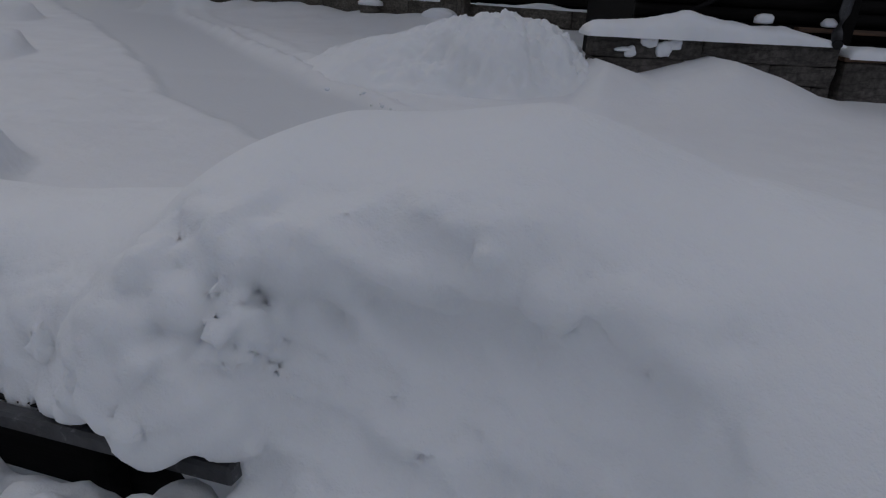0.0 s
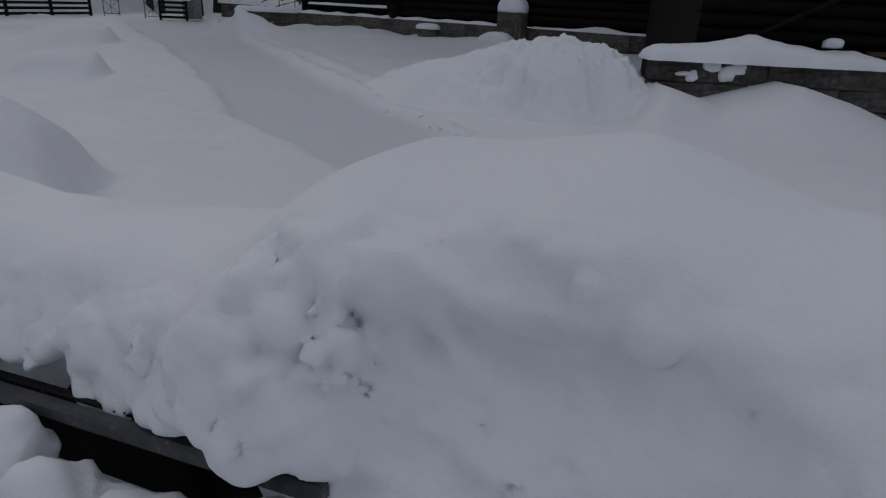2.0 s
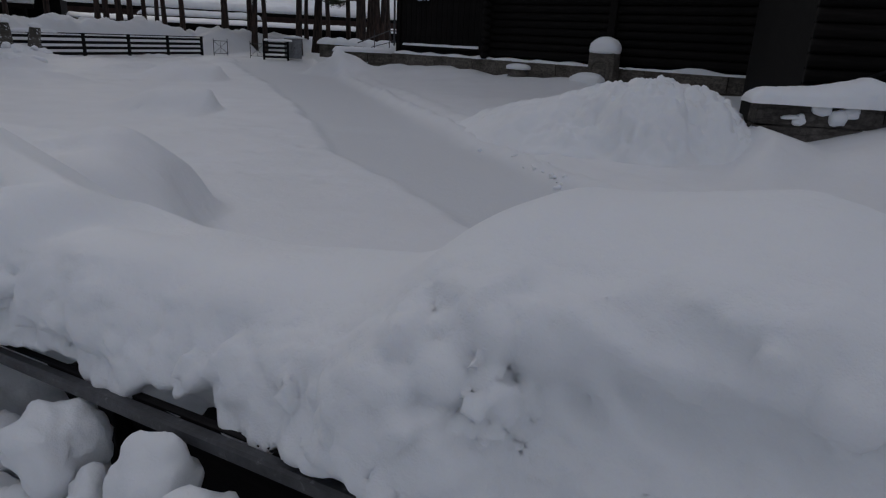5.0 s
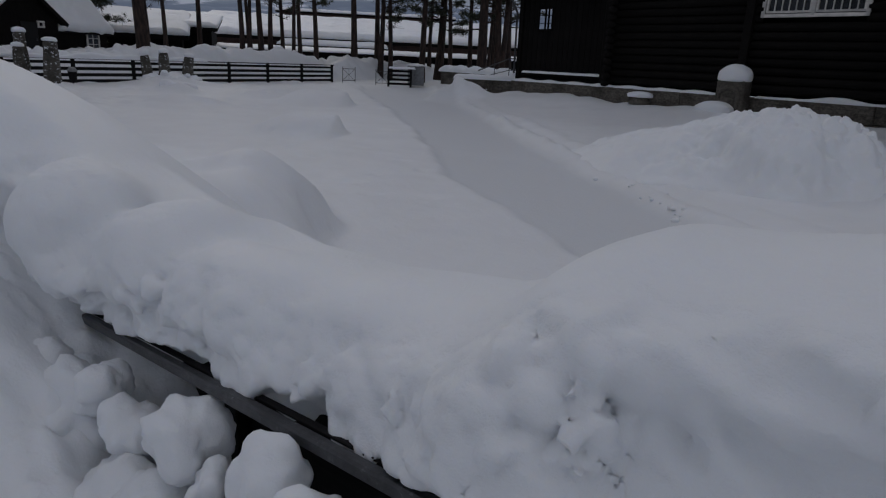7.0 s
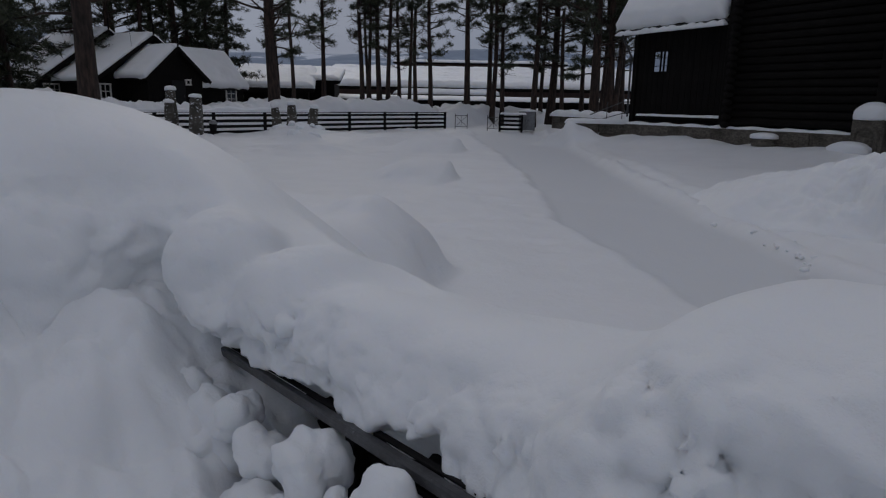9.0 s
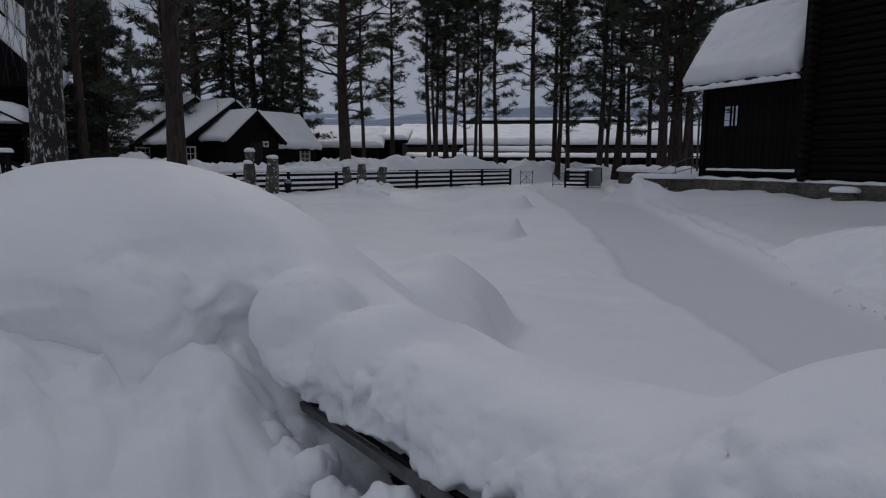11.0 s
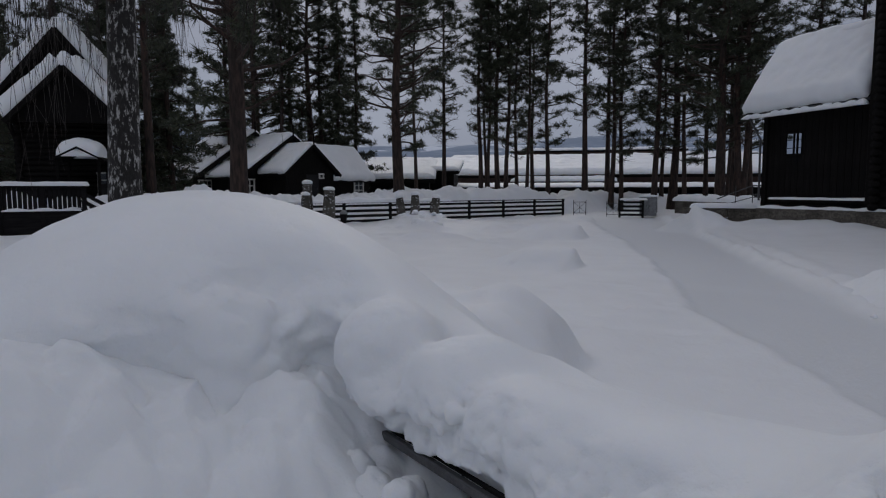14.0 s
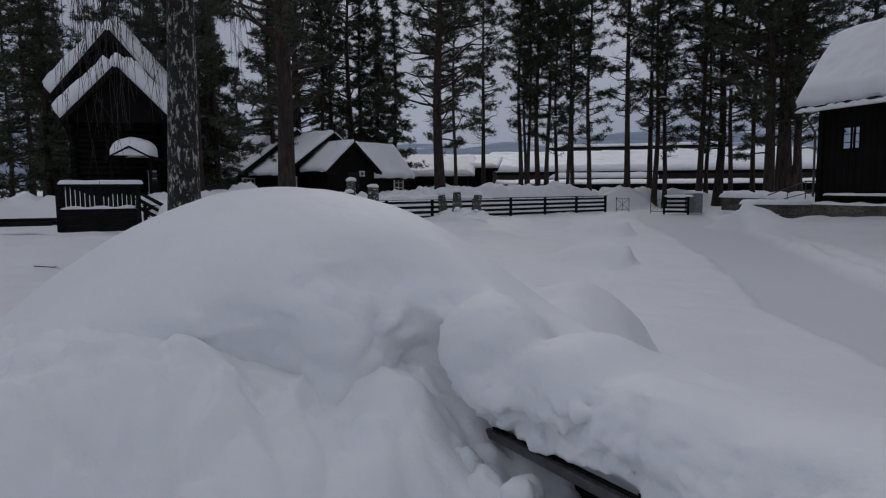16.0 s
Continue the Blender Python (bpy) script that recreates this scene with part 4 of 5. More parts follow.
# low terrace wall at the corner with a stair railing
terrace = thing("terrace_wall", "low stone terrace wall with snow on top", "wall", pose(-23.2, 25.4, 0, 0, 0, 36))
row_of_stones(terrace, 3.6, 0.0, 1.0, 0.0, 0.5, 8, STONE, 2)
tagged(part("terrace_snow", snow_cap(3.7, 0.6, 0.24, 15, 0.07), SNOW, None, "", pose(-23.2, 25.4, 1.0, 0, 0, 36)), "even snow layer on a low terrace wall", "snow")
railing = thing("stair_railing", "black metal stair railing beside the porch", "railing", pose(-22.6, 28.0, 0.6, 0, 0, 30))
for k in range(5):
    part("baluster", raw(*rod([(k * 0.8, 0, 0), (k * 0.8, 0, 1.5 + 0.0 * k)], 0.025, 6)), RAIL_METAL, railing)
part("top_rail", raw(*rod([(-0.9, 0, 0.8), (0.8, 0, 1.5), (3.3, 0, 1.5)], 0.03, 6)), RAIL_METAL, railing)
part("mid_rail", raw(*rod([(-0.9, 0, 0.4), (0.8, 0, 0.9), (3.3, 0, 0.9)], 0.02, 6)), RAIL_METAL, railing)

# ---- stone wall and dark wing near the path ----
WALL = pose(-1.5, 12.6, 0, 0, 0, 24)
stone_wall = thing("stone_wall", "dark layered stone retaining wall under thick snow", "wall", WALL)
pick = random.Random(5)
for c, (z0, z1) in enumerate(((-0.3, 0.22), (0.22, 0.62), (0.62, 1.02))):
    x = 0.0
    while x < 4.85:
        w = min(pick.uniform(0.9, 2.6), 4.87 - x)
        if 4.87 - x - w < 0.3:
            w = 4.87 - x
        part("stone", block((w - 0.012, 0.5 + pick.uniform(-0.05, 0.03), z1 - z0 - 0.01), 0.022, None, 0.035, pick.randint(0, 99), 3), SLATE, stone_wall, "", pose(x + w / 2, 0.25, (z0 + z1) / 2))
        x += w
second = thing("stone_wall", "smooth grey stone wall with a brown plank and snow", "wall", WALL @ pose(4.95, -0.12, 0, 0, 0, -4))
for k in range(3):
    part("stone", block((1.5, 0.5, 1.05), 0.025, None, 0.03, 60 + k, 3), SLATE, second, "", pose(0.78 + 1.55 * k, 0.25, 0.22))
part("coping_plank", block((4.7, 0.6, 0.07), 0.012), GREY_WOOD, second, "brown weathered plank", pose(2.3, 0.27, 0.79))
tagged(part("wall_snow", snow_cap(5.05, 0.6, 0.34, 31, 0.05, 0.10, lambda u: 0.85 + 0.55 * np.exp(-((u - 0.42) / 0.13) ** 2) - 0.55 * smooth01(u, 0.75, 1.0)), SNOW, None, "", WALL @ pose(-0.16, 0.22, 1.02)), "thick overhanging snow on a stone wall", "snow cap")
tagged(part("wall_snow", snow_cap(4.6, 0.6, 0.2, 32, 0.06, 0.04), SNOW, None, "", WALL @ pose(5.0, 0.15, 0.82, 0, 0, -4)), "snow on a plank topped wall", "snow cap")
for k, (u, z, a, b) in enumerate(((0.74, 0.62, 0.2, 0.22), (0.6, 0.68, 0.36, 0.09), (1.1, 0.86, 0.34, 0.22), (1.38, 0.72, 0.26, 0.34), (1.55, 0.80, 0.3, 0.2))):
    tagged(part("snow_patch", lump((a, 0.14, b), 40 + k, 0.4, 3, False, 0.6), SNOW, None, "", WALL @ pose(u, -0.03, z + 0.1)), "clot of snow stuck to a stone wall", "snow patch", "clots on the stone wall")

wing = thing("timber_wing", "black timber wing behind the stone wall", "building", WALL @ pose(1.15, 1.35, 0, 0, 0, -6))
for k in range(22):
    v, f = rod([(0, 0, 0), (4, 0, 0), (11, 0, 0)], 0.15, 10, True, 0.97)
    part("log", raw(v, f, "log", True), TAR_WOOD, wing, "", pose(0, 0.005 * (k % 3), 0.35 + 0.28 * k))
part("side_wall", block((0.2, 6.0, 6.4), 0.02), TAR_PLANK, wing, "", pose(0.1, 3.1, 3.2))
part("post", block((0.24, 0.24, 6.0), 0.02), TAR_WOOD, wing, "", pose(4.1, -0.4, 3.2))
part("ledge", block((6.0, 0.22, 0.09), 0.01), GREY_WOOD, wing, "brown weathered ledge", pose(6.2, -0.28, 1.26))
part("brace", raw(*rod([(0.5, -0.3, 1.2), (4.6, -0.34, 3.4)], 0.05, 8)), FENCE_WOOD, wing)
part("roof", block((12, 8, 0.2), 0.02), TAR_WOOD, wing, "", pose(5.4, 3.0, 6.5, 4, 0, 0))
downpipe = thing("downpipe", "dark metal downpipe with an open round end", "downpipe", WALL @ pose(4.72, 0.12, 0))
v, f = rod([(-0.10, -0.34, 1.06), (-0.06, -0.22, 1.10), (0.06, 0.0, 1.25), (0.16, 0.1, 1.6), (0.45, 0.15, 5.5)], 0.10, 14, False)
part("pipe", raw(v, f, "pipe", True), RAIL_METAL, downpipe)
# near-black plug paints the shade inside the open pipe end
v, f = rod([(-0.098, -0.335, 1.06), (-0.06, -0.22, 1.10)], 0.088, 14, True)
part("pipe_mouth", raw(v, f, "mouth"), BACK_DARK, downpipe)
for k, (u, a) in enumerate(((2.5, 0.42), (3.8, 0.36))):
    tagged(part("snow_patch", lump((a, 0.26, 0.24), 50 + k, 0.3, 3, True, 0.6), SNOW, None, "", WALL @ pose(1.15, 1.35, 0, 0, 0, -6) @ pose(u, -0.3, 1.38)), "small snow heap on a dark ledge", "snow patch", "snow on the ledge")


# ---- ploughed heap before the log building ----
def plough_heap():
    x, y = np.linspace(-9.5, -0.9, 250), np.linspace(8.4, 17.0, 220)
    X, Y = np.meshgrid(x, y, indexing="ij")
    rough = fbm(X, Y, 0 * X, 0.8, 4, 201)
    X2, Y2 = X + 0.18 * rough, Y + 0.18 * fbm(X, Y, 0 * X, 0.7, 3, 203)
    main = mound(X2, Y2, -3.3, 12.4, 1.8, 1.75, 1.33, 6, 4.6)
    tail = mound(X2, Y2, -5.0, 12.4, 2.3, 1.9, 1.05, -10, 2.8)
    far = mound(X2, Y2, -7.2, 14.0, 1.9, 1.5, 0.35, -20, 2.2)
    z = np.maximum(np.maximum(main, tail), far) * 0.75 + 0.25 * np.minimum(main + tail * 0.6, 1.5) - 0.09
    rocky = smooth01(z, 0.15, 0.5) * (0.25 + 0.75 * smooth01(X, -5.2, -3.4))
    z = z + rocky * (0.06 * fbm(X, Y, z, 0.4, 4, 205) + 0.05 * (0.4 - np.abs(fbm(X, Y, z, 0.33, 3, 207))))
    base = ground_height(X, Y)[0]
    z = z - 0.6 * (1 - smooth01(z, -0.05, 0.12)) + rocky * (0.09 * fbm(X, Y, z, 0.15, 3, 209) + 0.09 * np.maximum(0, fbm(X, Y, z, 0.3, 2, 211)))
    return np.stack([X, Y, z * 1.0 - 0.12 + np.maximum(0, base) * 0.3], -1)


tagged(part("snow_mound", sheet(plough_heap()), SNOW_BANK), "big rough ploughed snow pile beside the path", "snow mound")

# ---- wooden fence across the yard ----
FENCE_A, FENCE_B = Vector((-30.6, -1.5, 0)), Vector((-37.3, 28.3, 0))
fdir = (FENCE_B - FENCE_A).normalized()
fturn = math.degrees(math.atan2(fdir.y, fdir.x))
flen = (FENCE_B - FENCE_A).length
yard_fence = thing("yard_fence", "long black wooden fence of flat horizontal rails", "fence", pose(*FENCE_A, 0, 0, fturn))
posts = 11
for k in range(posts):
    x = flen * k / (posts - 1)
    part("post", block((0.14, 0.14, 1.35), 0.012), FENCE_WOOD, yard_fence, "", pose(x, 0.02, 0.56))
bay = flen / (posts - 1)
for k in range(posts - 1):
    for z, h in ((1.04, 0.13), (0.76, 0.15), (0.48, 0.15), (0.2, 0.15)):
        part("rail", block((bay - 0.01, 0.04, h), 0.006), FENCE_WOOD, yard_fence, "", pose(bay * (k + 0.5), -0.075, z))
part("cap_rail", block((flen + 0.2, 0.2, 0.05), 0.01), FENCE_WOOD, yard_fence, "", pose(flen / 2, 0, 1.2))
FM = pose(*FENCE_A, 0, 0, fturn)
tagged(part("fence_snow", snow_cap(flen * 0.64, 0.24, 0.26, 61, 0.1, 0.06, lambda u: 0.7 + 0.35 * np.sin(u * 31) * np.sin(u * 13)), SNOW, None, "", FM @ pose(0.2, 0.02, 1.22)), "snow lying along the fence top", "snow")


def iron_panel(width, m):
    ob = thing("iron_gate", "thin black wrought iron gate panel", "gate", m, "gate panels")
    for x in (0, width):
        part("upright", raw(*rod([(x, 0, 0), (x, 0, 1.05)], 0.025, 6)), RAIL_METAL, ob)
    for z in (0.15, 0.92):
        part("crossbar", raw(*rod([(0, 0, z), (width, 0, z)], 0.018, 6)), RAIL_METAL, ob)
    for a, b in (((0, 0.15), (width, 0.92)), ((0, 0.92), (width, 0.15))):
        part("diagonal", raw(*rod([(a[0], 0, a[1]), (b[0], 0, b[1])], 0.012, 6)), RAIL_METAL, ob)
    part("middle_bar", raw(*rod([(width / 2, 0, 0.15), (width / 2, 0, 0.92)], 0.012, 6)), RAIL_METAL, ob)
    return ob


iron_panel(0.85, pose(-36.0, 28.2, 0.1, 0, 0, 50))
iron_panel(0.85, pose(-33.7, 29.2, 0.05, 0, 0, 48))
short_fence = thing("gate_fence", "short black fence section beside the gate", "fence", pose(-33.1, 29.8, 0, 0, 0, 46))
for x in (0, 1.5):
    part("post", block((0.14, 0.14, 1.3), 0.012), FENCE_WOOD, short_fence, "", pose(x, 0, 0.6))
for z in (0.2, 0.48, 0.76, 1.04):
    part("rail", block((1.5, 0.04, 0.15), 0.006), FENCE_WOOD, short_fence, "", pose(0.75, -0.07, z))
tagged(part("fence_snow", snow_cap(1.8, 0.2, 0.12, 63, 0.06), SNOW, None, "", pose(-33.1, 29.8, 1.2, 0, 0, 46)), "snow on a short fence", "snow")
cabinet = thing("utility_cabinet", "grey metal utility cabinet standing in snow", "cabinet", pose(-32.3, 31.6, 0, 0, 0, 44))
part("body", block((1.1, 0.5, 1.2), 0.02), GREY_METAL, cabinet, "", pose(0, 0, 0.72))
for x in (-0.27, 0.27):
    door = part("door", block((0.5, 0.03, 1.0), 0.01), GREY_METAL, cabinet, "", pose(x, -0.262, 0.74))
    part("handle", block((0.03, 0.03, 0.14), 0.005), RAIL_METAL, door, "black handle", pose(-0.18 * (1 if x > 0 else -1), -0.03, 0.05))
part("lid", block((1.16, 0.56, 0.06), 0.015), GREY_METAL, cabinet, "", pose(0, 0, 1.34))
tagged(part("snow_pillow", lump((1.2, 0.6, 0.22), 64, 0.1, 3, True, 0.6), SNOW, None, "", pose(-32.3, 31.6, 1.43, 0, 0, 44)), "snow on a utility cabinet", "snow cap")
hedge_line = thing("garden_wall", "low dark stone garden wall under snow", "wall", pose(-31.2, 33.2, 0, 0, 0, -14))
row_of_stones(hedge_line, 8.0, 0.3, 1.15, 0, 0.5, 71, STONE, 2)
tagged(part("wall_snow", snow_cap(8.2, 0.7, 0.4, 72, 0.1, 0.1, lambda u: 0.7 + 0.4 * np.sin(u * 17) ** 2), SNOW, None, "", pose(-31.3, 33.2, 1.15, 0, 0, -14)), "lumpy snow on a low garden wall", "snow")


# ---- standing stones ----
def standing_stone(x, y, z, h, w, d, seed, lean=0.0, cap=0.18, turn=0):
    mesh = block((w, d, h), 0.05, None, 0.05, seed, 4)
    for v in mesh.vertices:
        s = v.co.z / h + 0.5
        v.co.x *= 1.0 - 0.22 * s * s
        v.co.y *= 1.0 - 0.2 * s
    m = pose(x, y, z + h / 2 - 0.15, 0, lean, turn)
    ob = part("standing_stone", smooth_shade(mesh, False), BAUTA, None, "", m)
    tagged(ob, "rough grey standing stone with a snow cap", "standing stone", "standing stones in the yard")
    tagged(part("snow_pillow", lump((w * 0.95, d * 1.1, cap * 2), seed + 200, 0.12, 3, True, 0.6), SNOW, None, "", m @ pose(0, 0, h / 2 + cap * 0.45)), "snow cap on a standing stone", "snow cap", "caps on the standing stones")


standing_stone(-31.75, 8.0, 0.1, 2.25, 0.5, 0.45, 1, -3, 0.16)
standing_stone(-31.3, 7.75, 0.1, 1.7, 0.42, 0.4, 2, 4, 0.12)
standing_stone(-30.0, 8.55, 0.1, 1.95, 0.6, 0.42, 3, 2, 0.12, 60)
standing_stone(-33.85, 14.0, 0.35, 1.25, 0.5, 0.4, 4, -5, 0.26, 60)
standing_stone(-33.5, 14.75, 0.35, 1.4, 0.55, 0.4, 5, 0, 0.16, 60)
standing_stone(-33.0, 15.75, 0.35, 1.25, 0.55, 0.4, 6, 8, 0.14, 60)
for k, (x, y, z, a) in enumerate(((-31.4, 8.0, 0.35, 0.9), (-33.2, 13.9, 0.45, 1.0), (-32.6, 14.9, 0.45, 1.1), (-32.3, 15.8, 0.4, 0.9), (-33.0, 16.7, 0.25, 0.5), (-27.0, 12.2, 0.35, 1.3), (-32.7, 14.4, 0.75, 0.4), (-32.4, 15.4, 0.7, 0.35))):
    tagged(part("snow_clump", cauliflower((1.45 * a, 1.45 * a, 1.0 * a), 80 + k, 9, 4, 0.14), SNOW, None, "", pose(x, y, z - 0.15, 0, 0, 50 * k)), "lumpy snow heap at the standing stones", "snow clump", "heaps at the standing stones")
bin_ = thing("waste_bin", "small black bin on a fence post", "bin", pose(-30.8, 9.55, 0.25, 0, 0, -10))
v, f = rod([(0, 0, 0.0), (0, 0, 0.5)], [0.14, 0.19], 12)
part("bin_body", raw(v, f), FENCE_WOOD, bin_)
v, f = rod([(0.02, 0, 0.5), (0.05, 0, 0.62)], [0.21, 0.12], 12)
part("bin_lid", raw(v, f), GREY_METAL, bin_, "grey sloped lid")
part("bin_post", block((0.08, 0.08, 0.7), 0.01), FENCE_WOOD, bin_, "", pose(-0.2, 0, 0.2))


# ---- gabled cabin behind the fence ----
def gable_house(parent, m, width, depth, eave, peak, mats, over=0.35, snow=0.3, seed=0):
    """Walls, gables and two roof slopes; the front looks along -y, the ridge runs along y."""
    wall_mat, roof_mat = mats
    h = width / 2
    for y in (0.0, depth):
        v = [(-h, y, 0), (h, y, 0), (h, y, eave), (0, y, peak), (-h, y, eave)]
        v += [(a, b + 0.12 * (1 if y == 0 else -1), c) for a, b, c in v]
        part("gable_wall", raw(v, [(0, 1, 2, 3, 4), (9, 8, 7, 6, 5), (0, 5, 6, 1), (1, 6, 7, 2), (2, 7, 8, 3), (3, 8, 9, 4), (4, 9, 5, 0)]), wall_mat, parent, "", m)
    for s in (-1, 1):
        part("side_wall", block((0.12, depth - 0.24, eave), 0.01), wall_mat, parent, "", m @ pose(s * (h - 0.06), depth / 2, eave / 2))
    run = math.hypot(h + over, (peak - eave) * (h + over) / h)
    ang = math.degrees(math.atan2(peak - eave, h))
    for s in (-1, 1):
        mid = m @ pose(s * (h + over) / 2, depth / 2, peak - (peak - eave) * (h + over) / h / 2 + 0.08, 0, s * ang, 0)
        part("roof", block((run, depth + 2 * over, 0.14), 0.015), roof_mat, parent, "", mid)
        for y in (-over, depth + over):
            part("verge_board", block((run, 0.05, 0.24), 0.008), roof_mat, parent, "", m @ pose(s * (h + over) / 2, y, peak - (peak - eave) * (h + over) / h / 2 + 0.04, 0, s * ang, 0))
    return ang, run


def house_snow(m, width, depth, eave, peak, thick, seed, over=0.35, label="thick snow on a steep gabled roof"):
    h = width / 2
    ang = math.degrees(math.atan2(peak - eave, h))
    run = math.hypot(h + over, (peak - eave) * (h + over) / h)
    for s in (-1, 1):
        low = m @ pose(s * (h + over), -over if s > 0 else depth + over, peak - (peak - eave) * (h + over) / h + 0.14, 0, 0, 90 if s > 0 else -90)
        tagged(part("roof_snow", roof_snow(depth + 2 * over, run, ang, thick, seed + s, 0.3), SNOW, None, "", low @ pose(0, 0, 0, ang, 0, 0)), label, "roof snow", "snow on the gabled roofs")
    tagged(part("ridge_snow", snow_cap(depth + 2 * over, 0.5, thick * 0.9, seed + 5, 0.2, 0.05), SNOW, None, "", m @ pose(0, -over, peak + 0.1, 0, 0, 90)), "rounded snow along a roof ridge", "roof snow", "snow on the gabled roofs")


def small_window(parent, m, w, h, cols=2, rows=3):
    # the room's shade is a near-black board behind the panes
    win = part("window", block((w, 0.04, h)), BACK_DARK, parent, "white framed small-paned window", m)
    for x, z, sx, sz in ((0, -h / 2, w + 0.16, 0.1), (0, h / 2, w + 0.16, 0.1), (-w / 2, 0, 0.1, h), (w / 2, 0, 0.1, h)):
        part("frame", block((sx, 0.1, sz), 0.008), WHITE_PAINT, win, "", pose(x, -0.05, z))
    for i in range(1, cols):
        part("glazing_bar", block((0.06, 0.05, h), 0.004), WHITE_PAINT, win, "", pose(-w / 2 + w * i / cols, -0.04, 0))
    for i in range(1, rows):
        part("glazing_bar", block((w, 0.05, 0.05), 0.004), WHITE_PAINT, win, "", pose(0, -0.038, -h / 2 + h * i / rows))
    part("pane", block((w, 0.012, h)), GLASS, win, "", pose(0, -0.03, 0))
    return win


def finial(parent, m, h):
    part("finial", block((0.09, 0.09, h), 0.02), TAR_WOOD, parent, "", m @ pose(0, 0, h / 2))


CAB_TURN = 115.0
CABM = pose(-50.0, 13.3, 0.9) @ Matrix.Scale(1.1, 4)
cabin = thing("log_cabin", "black timber cabin with stepped snowy gables and white windows", "cabin", CABM)
C1 = pose(0, 0, 0, 0, 0, CAB_TURN)
GABLES = ((C1, 4.4, 2.6, 2.2, 4.0), (C1 @ pose(0.3, 2.6, 0), 8.8, 3.6, 1.9, 4.8), (C1 @ pose(-0.4, 6.2, 0), 10.4, 5.0, 1.7, 5.2))
for k, (m, w, d, e, p) in enumerate(GABLES):
    gable_house(cabin, m, w, d, e, p, (TAR_PLANK, TAR_WOOD), 0.4)
    finial(cabin, m @ pose(0, -0.4, p), 0.9)
    house_snow(CABM @ m, w, d, e, p, 0.27, 300 + 10 * k, 0.4)
W1 = C1 @ pose(1.6, 2.7, 0, 0, 0, -90)
gable_house(cabin, W1, 4.2, 5.0, 1.8, 4.0, (TAR_PLANK, TAR_WOOD), 0.35)
house_snow(CABM @ W1, 4.2, 5.0, 1.8, 4.0, 0.4, 350, 0.35)
small_window(cabin, C1 @ pose(5.3, 0.55, 1.25), 0.95, 1.5, 2, 4)
small_window(cabin, C1 @ pose(0.9, -0.06, 1.9), 0.35, 0.3, 1, 1)
small_window(cabin, C1 @ pose(-3.4, 2.53, 1.2), 0.7, 0.9, 2, 2)
small_window(cabin, C1 @ pose(-4.6, 6.13, 1.1), 1.0, 1.0, 3, 3)
door = part("door", block((1.1, 0.08, 2.0), 0.01), BACK_DARK, cabin, "dark plank door", C1 @ pose(0.1, -0.07, 1.0))
part("handle", block((0.04, 0.06, 0.16), 0.008), RAIL_METAL, door, "", pose(0.4, -0.06, 0))
picket = thing("picket_fence", "low dark picket fence beside the cabin", "fence", pose(-47.2, 18.6, 1.1, 0, 0, 65))
for k in range(12):
    part("picket", block((0.07, 0.03, 0.75), 0.008), FENCE_WOOD, picket, "", pose(0.16 * k, 0, 0.35))
part("rail", block((1.95, 0.04, 0.08), 0.006), FENCE_WOOD, picket, "", pose(0.9, 0.035, 0.45))

# ---- tall storehouse with two tiers of roof ----
TM = pose(-37.6, -2.6, 0.9, 0, 0, 80)
store = thing("log_storehouse", "tall black log storehouse with two snowy gable tiers", "building", TM)
for k in range(19):
    z = 0.14 + 0.28 * k
    for y in (0.0, 5.0):
        v, f = rod([(-2.35, 0, 0), (0, 0, 0), (2.35, 0, 0)], 0.145, 8, True, 0.97)
        part("log", raw(v, f, "log", True), TAR_WOOD, store, "", pose(0, y, z))
    for x in (-2.15, 2.15):
        v, f = rod([(0, -0.2, 0), (0, 2.5, 0), (0, 5.2, 0)], 0.145, 8, True, 0.97)
        part("log", raw(v, f, "log", True), TAR_WOOD, store, "", pose(x, 0, z + 0.13))
# near-black block in place of the shaded inside of the storehouse
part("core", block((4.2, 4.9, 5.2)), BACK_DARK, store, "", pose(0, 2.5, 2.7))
gable_house(store, pose(0.3, -1.3, 4.3), 4.2, 2.2, 0.35, 2.55, (TAR_PLANK, TAR_WOOD), 0.45)
house_snow(TM @ pose(0.3, -1.3, 4.3), 4.2, 2.2, 0.35, 2.55, 0.8, 400, 0.45)
gable_house(store, pose(-0.5, 1.2, 5.2), 4.6, 4.2, 1.1, 3.9, (TAR_PLANK, TAR_WOOD), 0.5)
house_snow(TM @ pose(-0.5, 1.2, 5.2), 4.6, 4.2, 1.1, 3.9, 0.75, 420, 0.5)
for x in (-2.3, 2.3):
    part("bracket", raw(*rod([(x, 0.0, 3.6), (x, -1.1, 4.5)], 0.11, 8)), TAR_WOOD, store)
small_window(store, pose(1.55, -0.17, 1.35), 0.42, 1.1, 1, 3)
# entrance porch
entry = thing("entrance_porch", "small dark entrance porch with an arched snowy roof", "porch", TM @ pose(1.05, -3.0, 0.3) @ Matrix.Scale(0.86, 4))
for x in (-1.0, 1.0):
    for y in (0, 2.4):
        part("post", block((0.16, 0.16, 3.0), 0.015), TAR_WOOD, entry, "", pose(x, y, 1.0))
part("side_wall", block((0.1, 2.4, 1.2), 0.01), TAR_PLANK, entry, "", pose(-1.0, 1.2, 0.6))
part("side_wall", block((0.1, 2.4, 1.2), 0.01), TAR_PLANK, entry, "", pose(1.0, 1.2, 0.6))
for s in (-1, 1):
    part("roof", block((1.5, 2.9, 0.1), 0.012), TAR_WOOD, entry, "", pose(s * 0.64, 1.2, 2.8, 0, s * 28, 0))
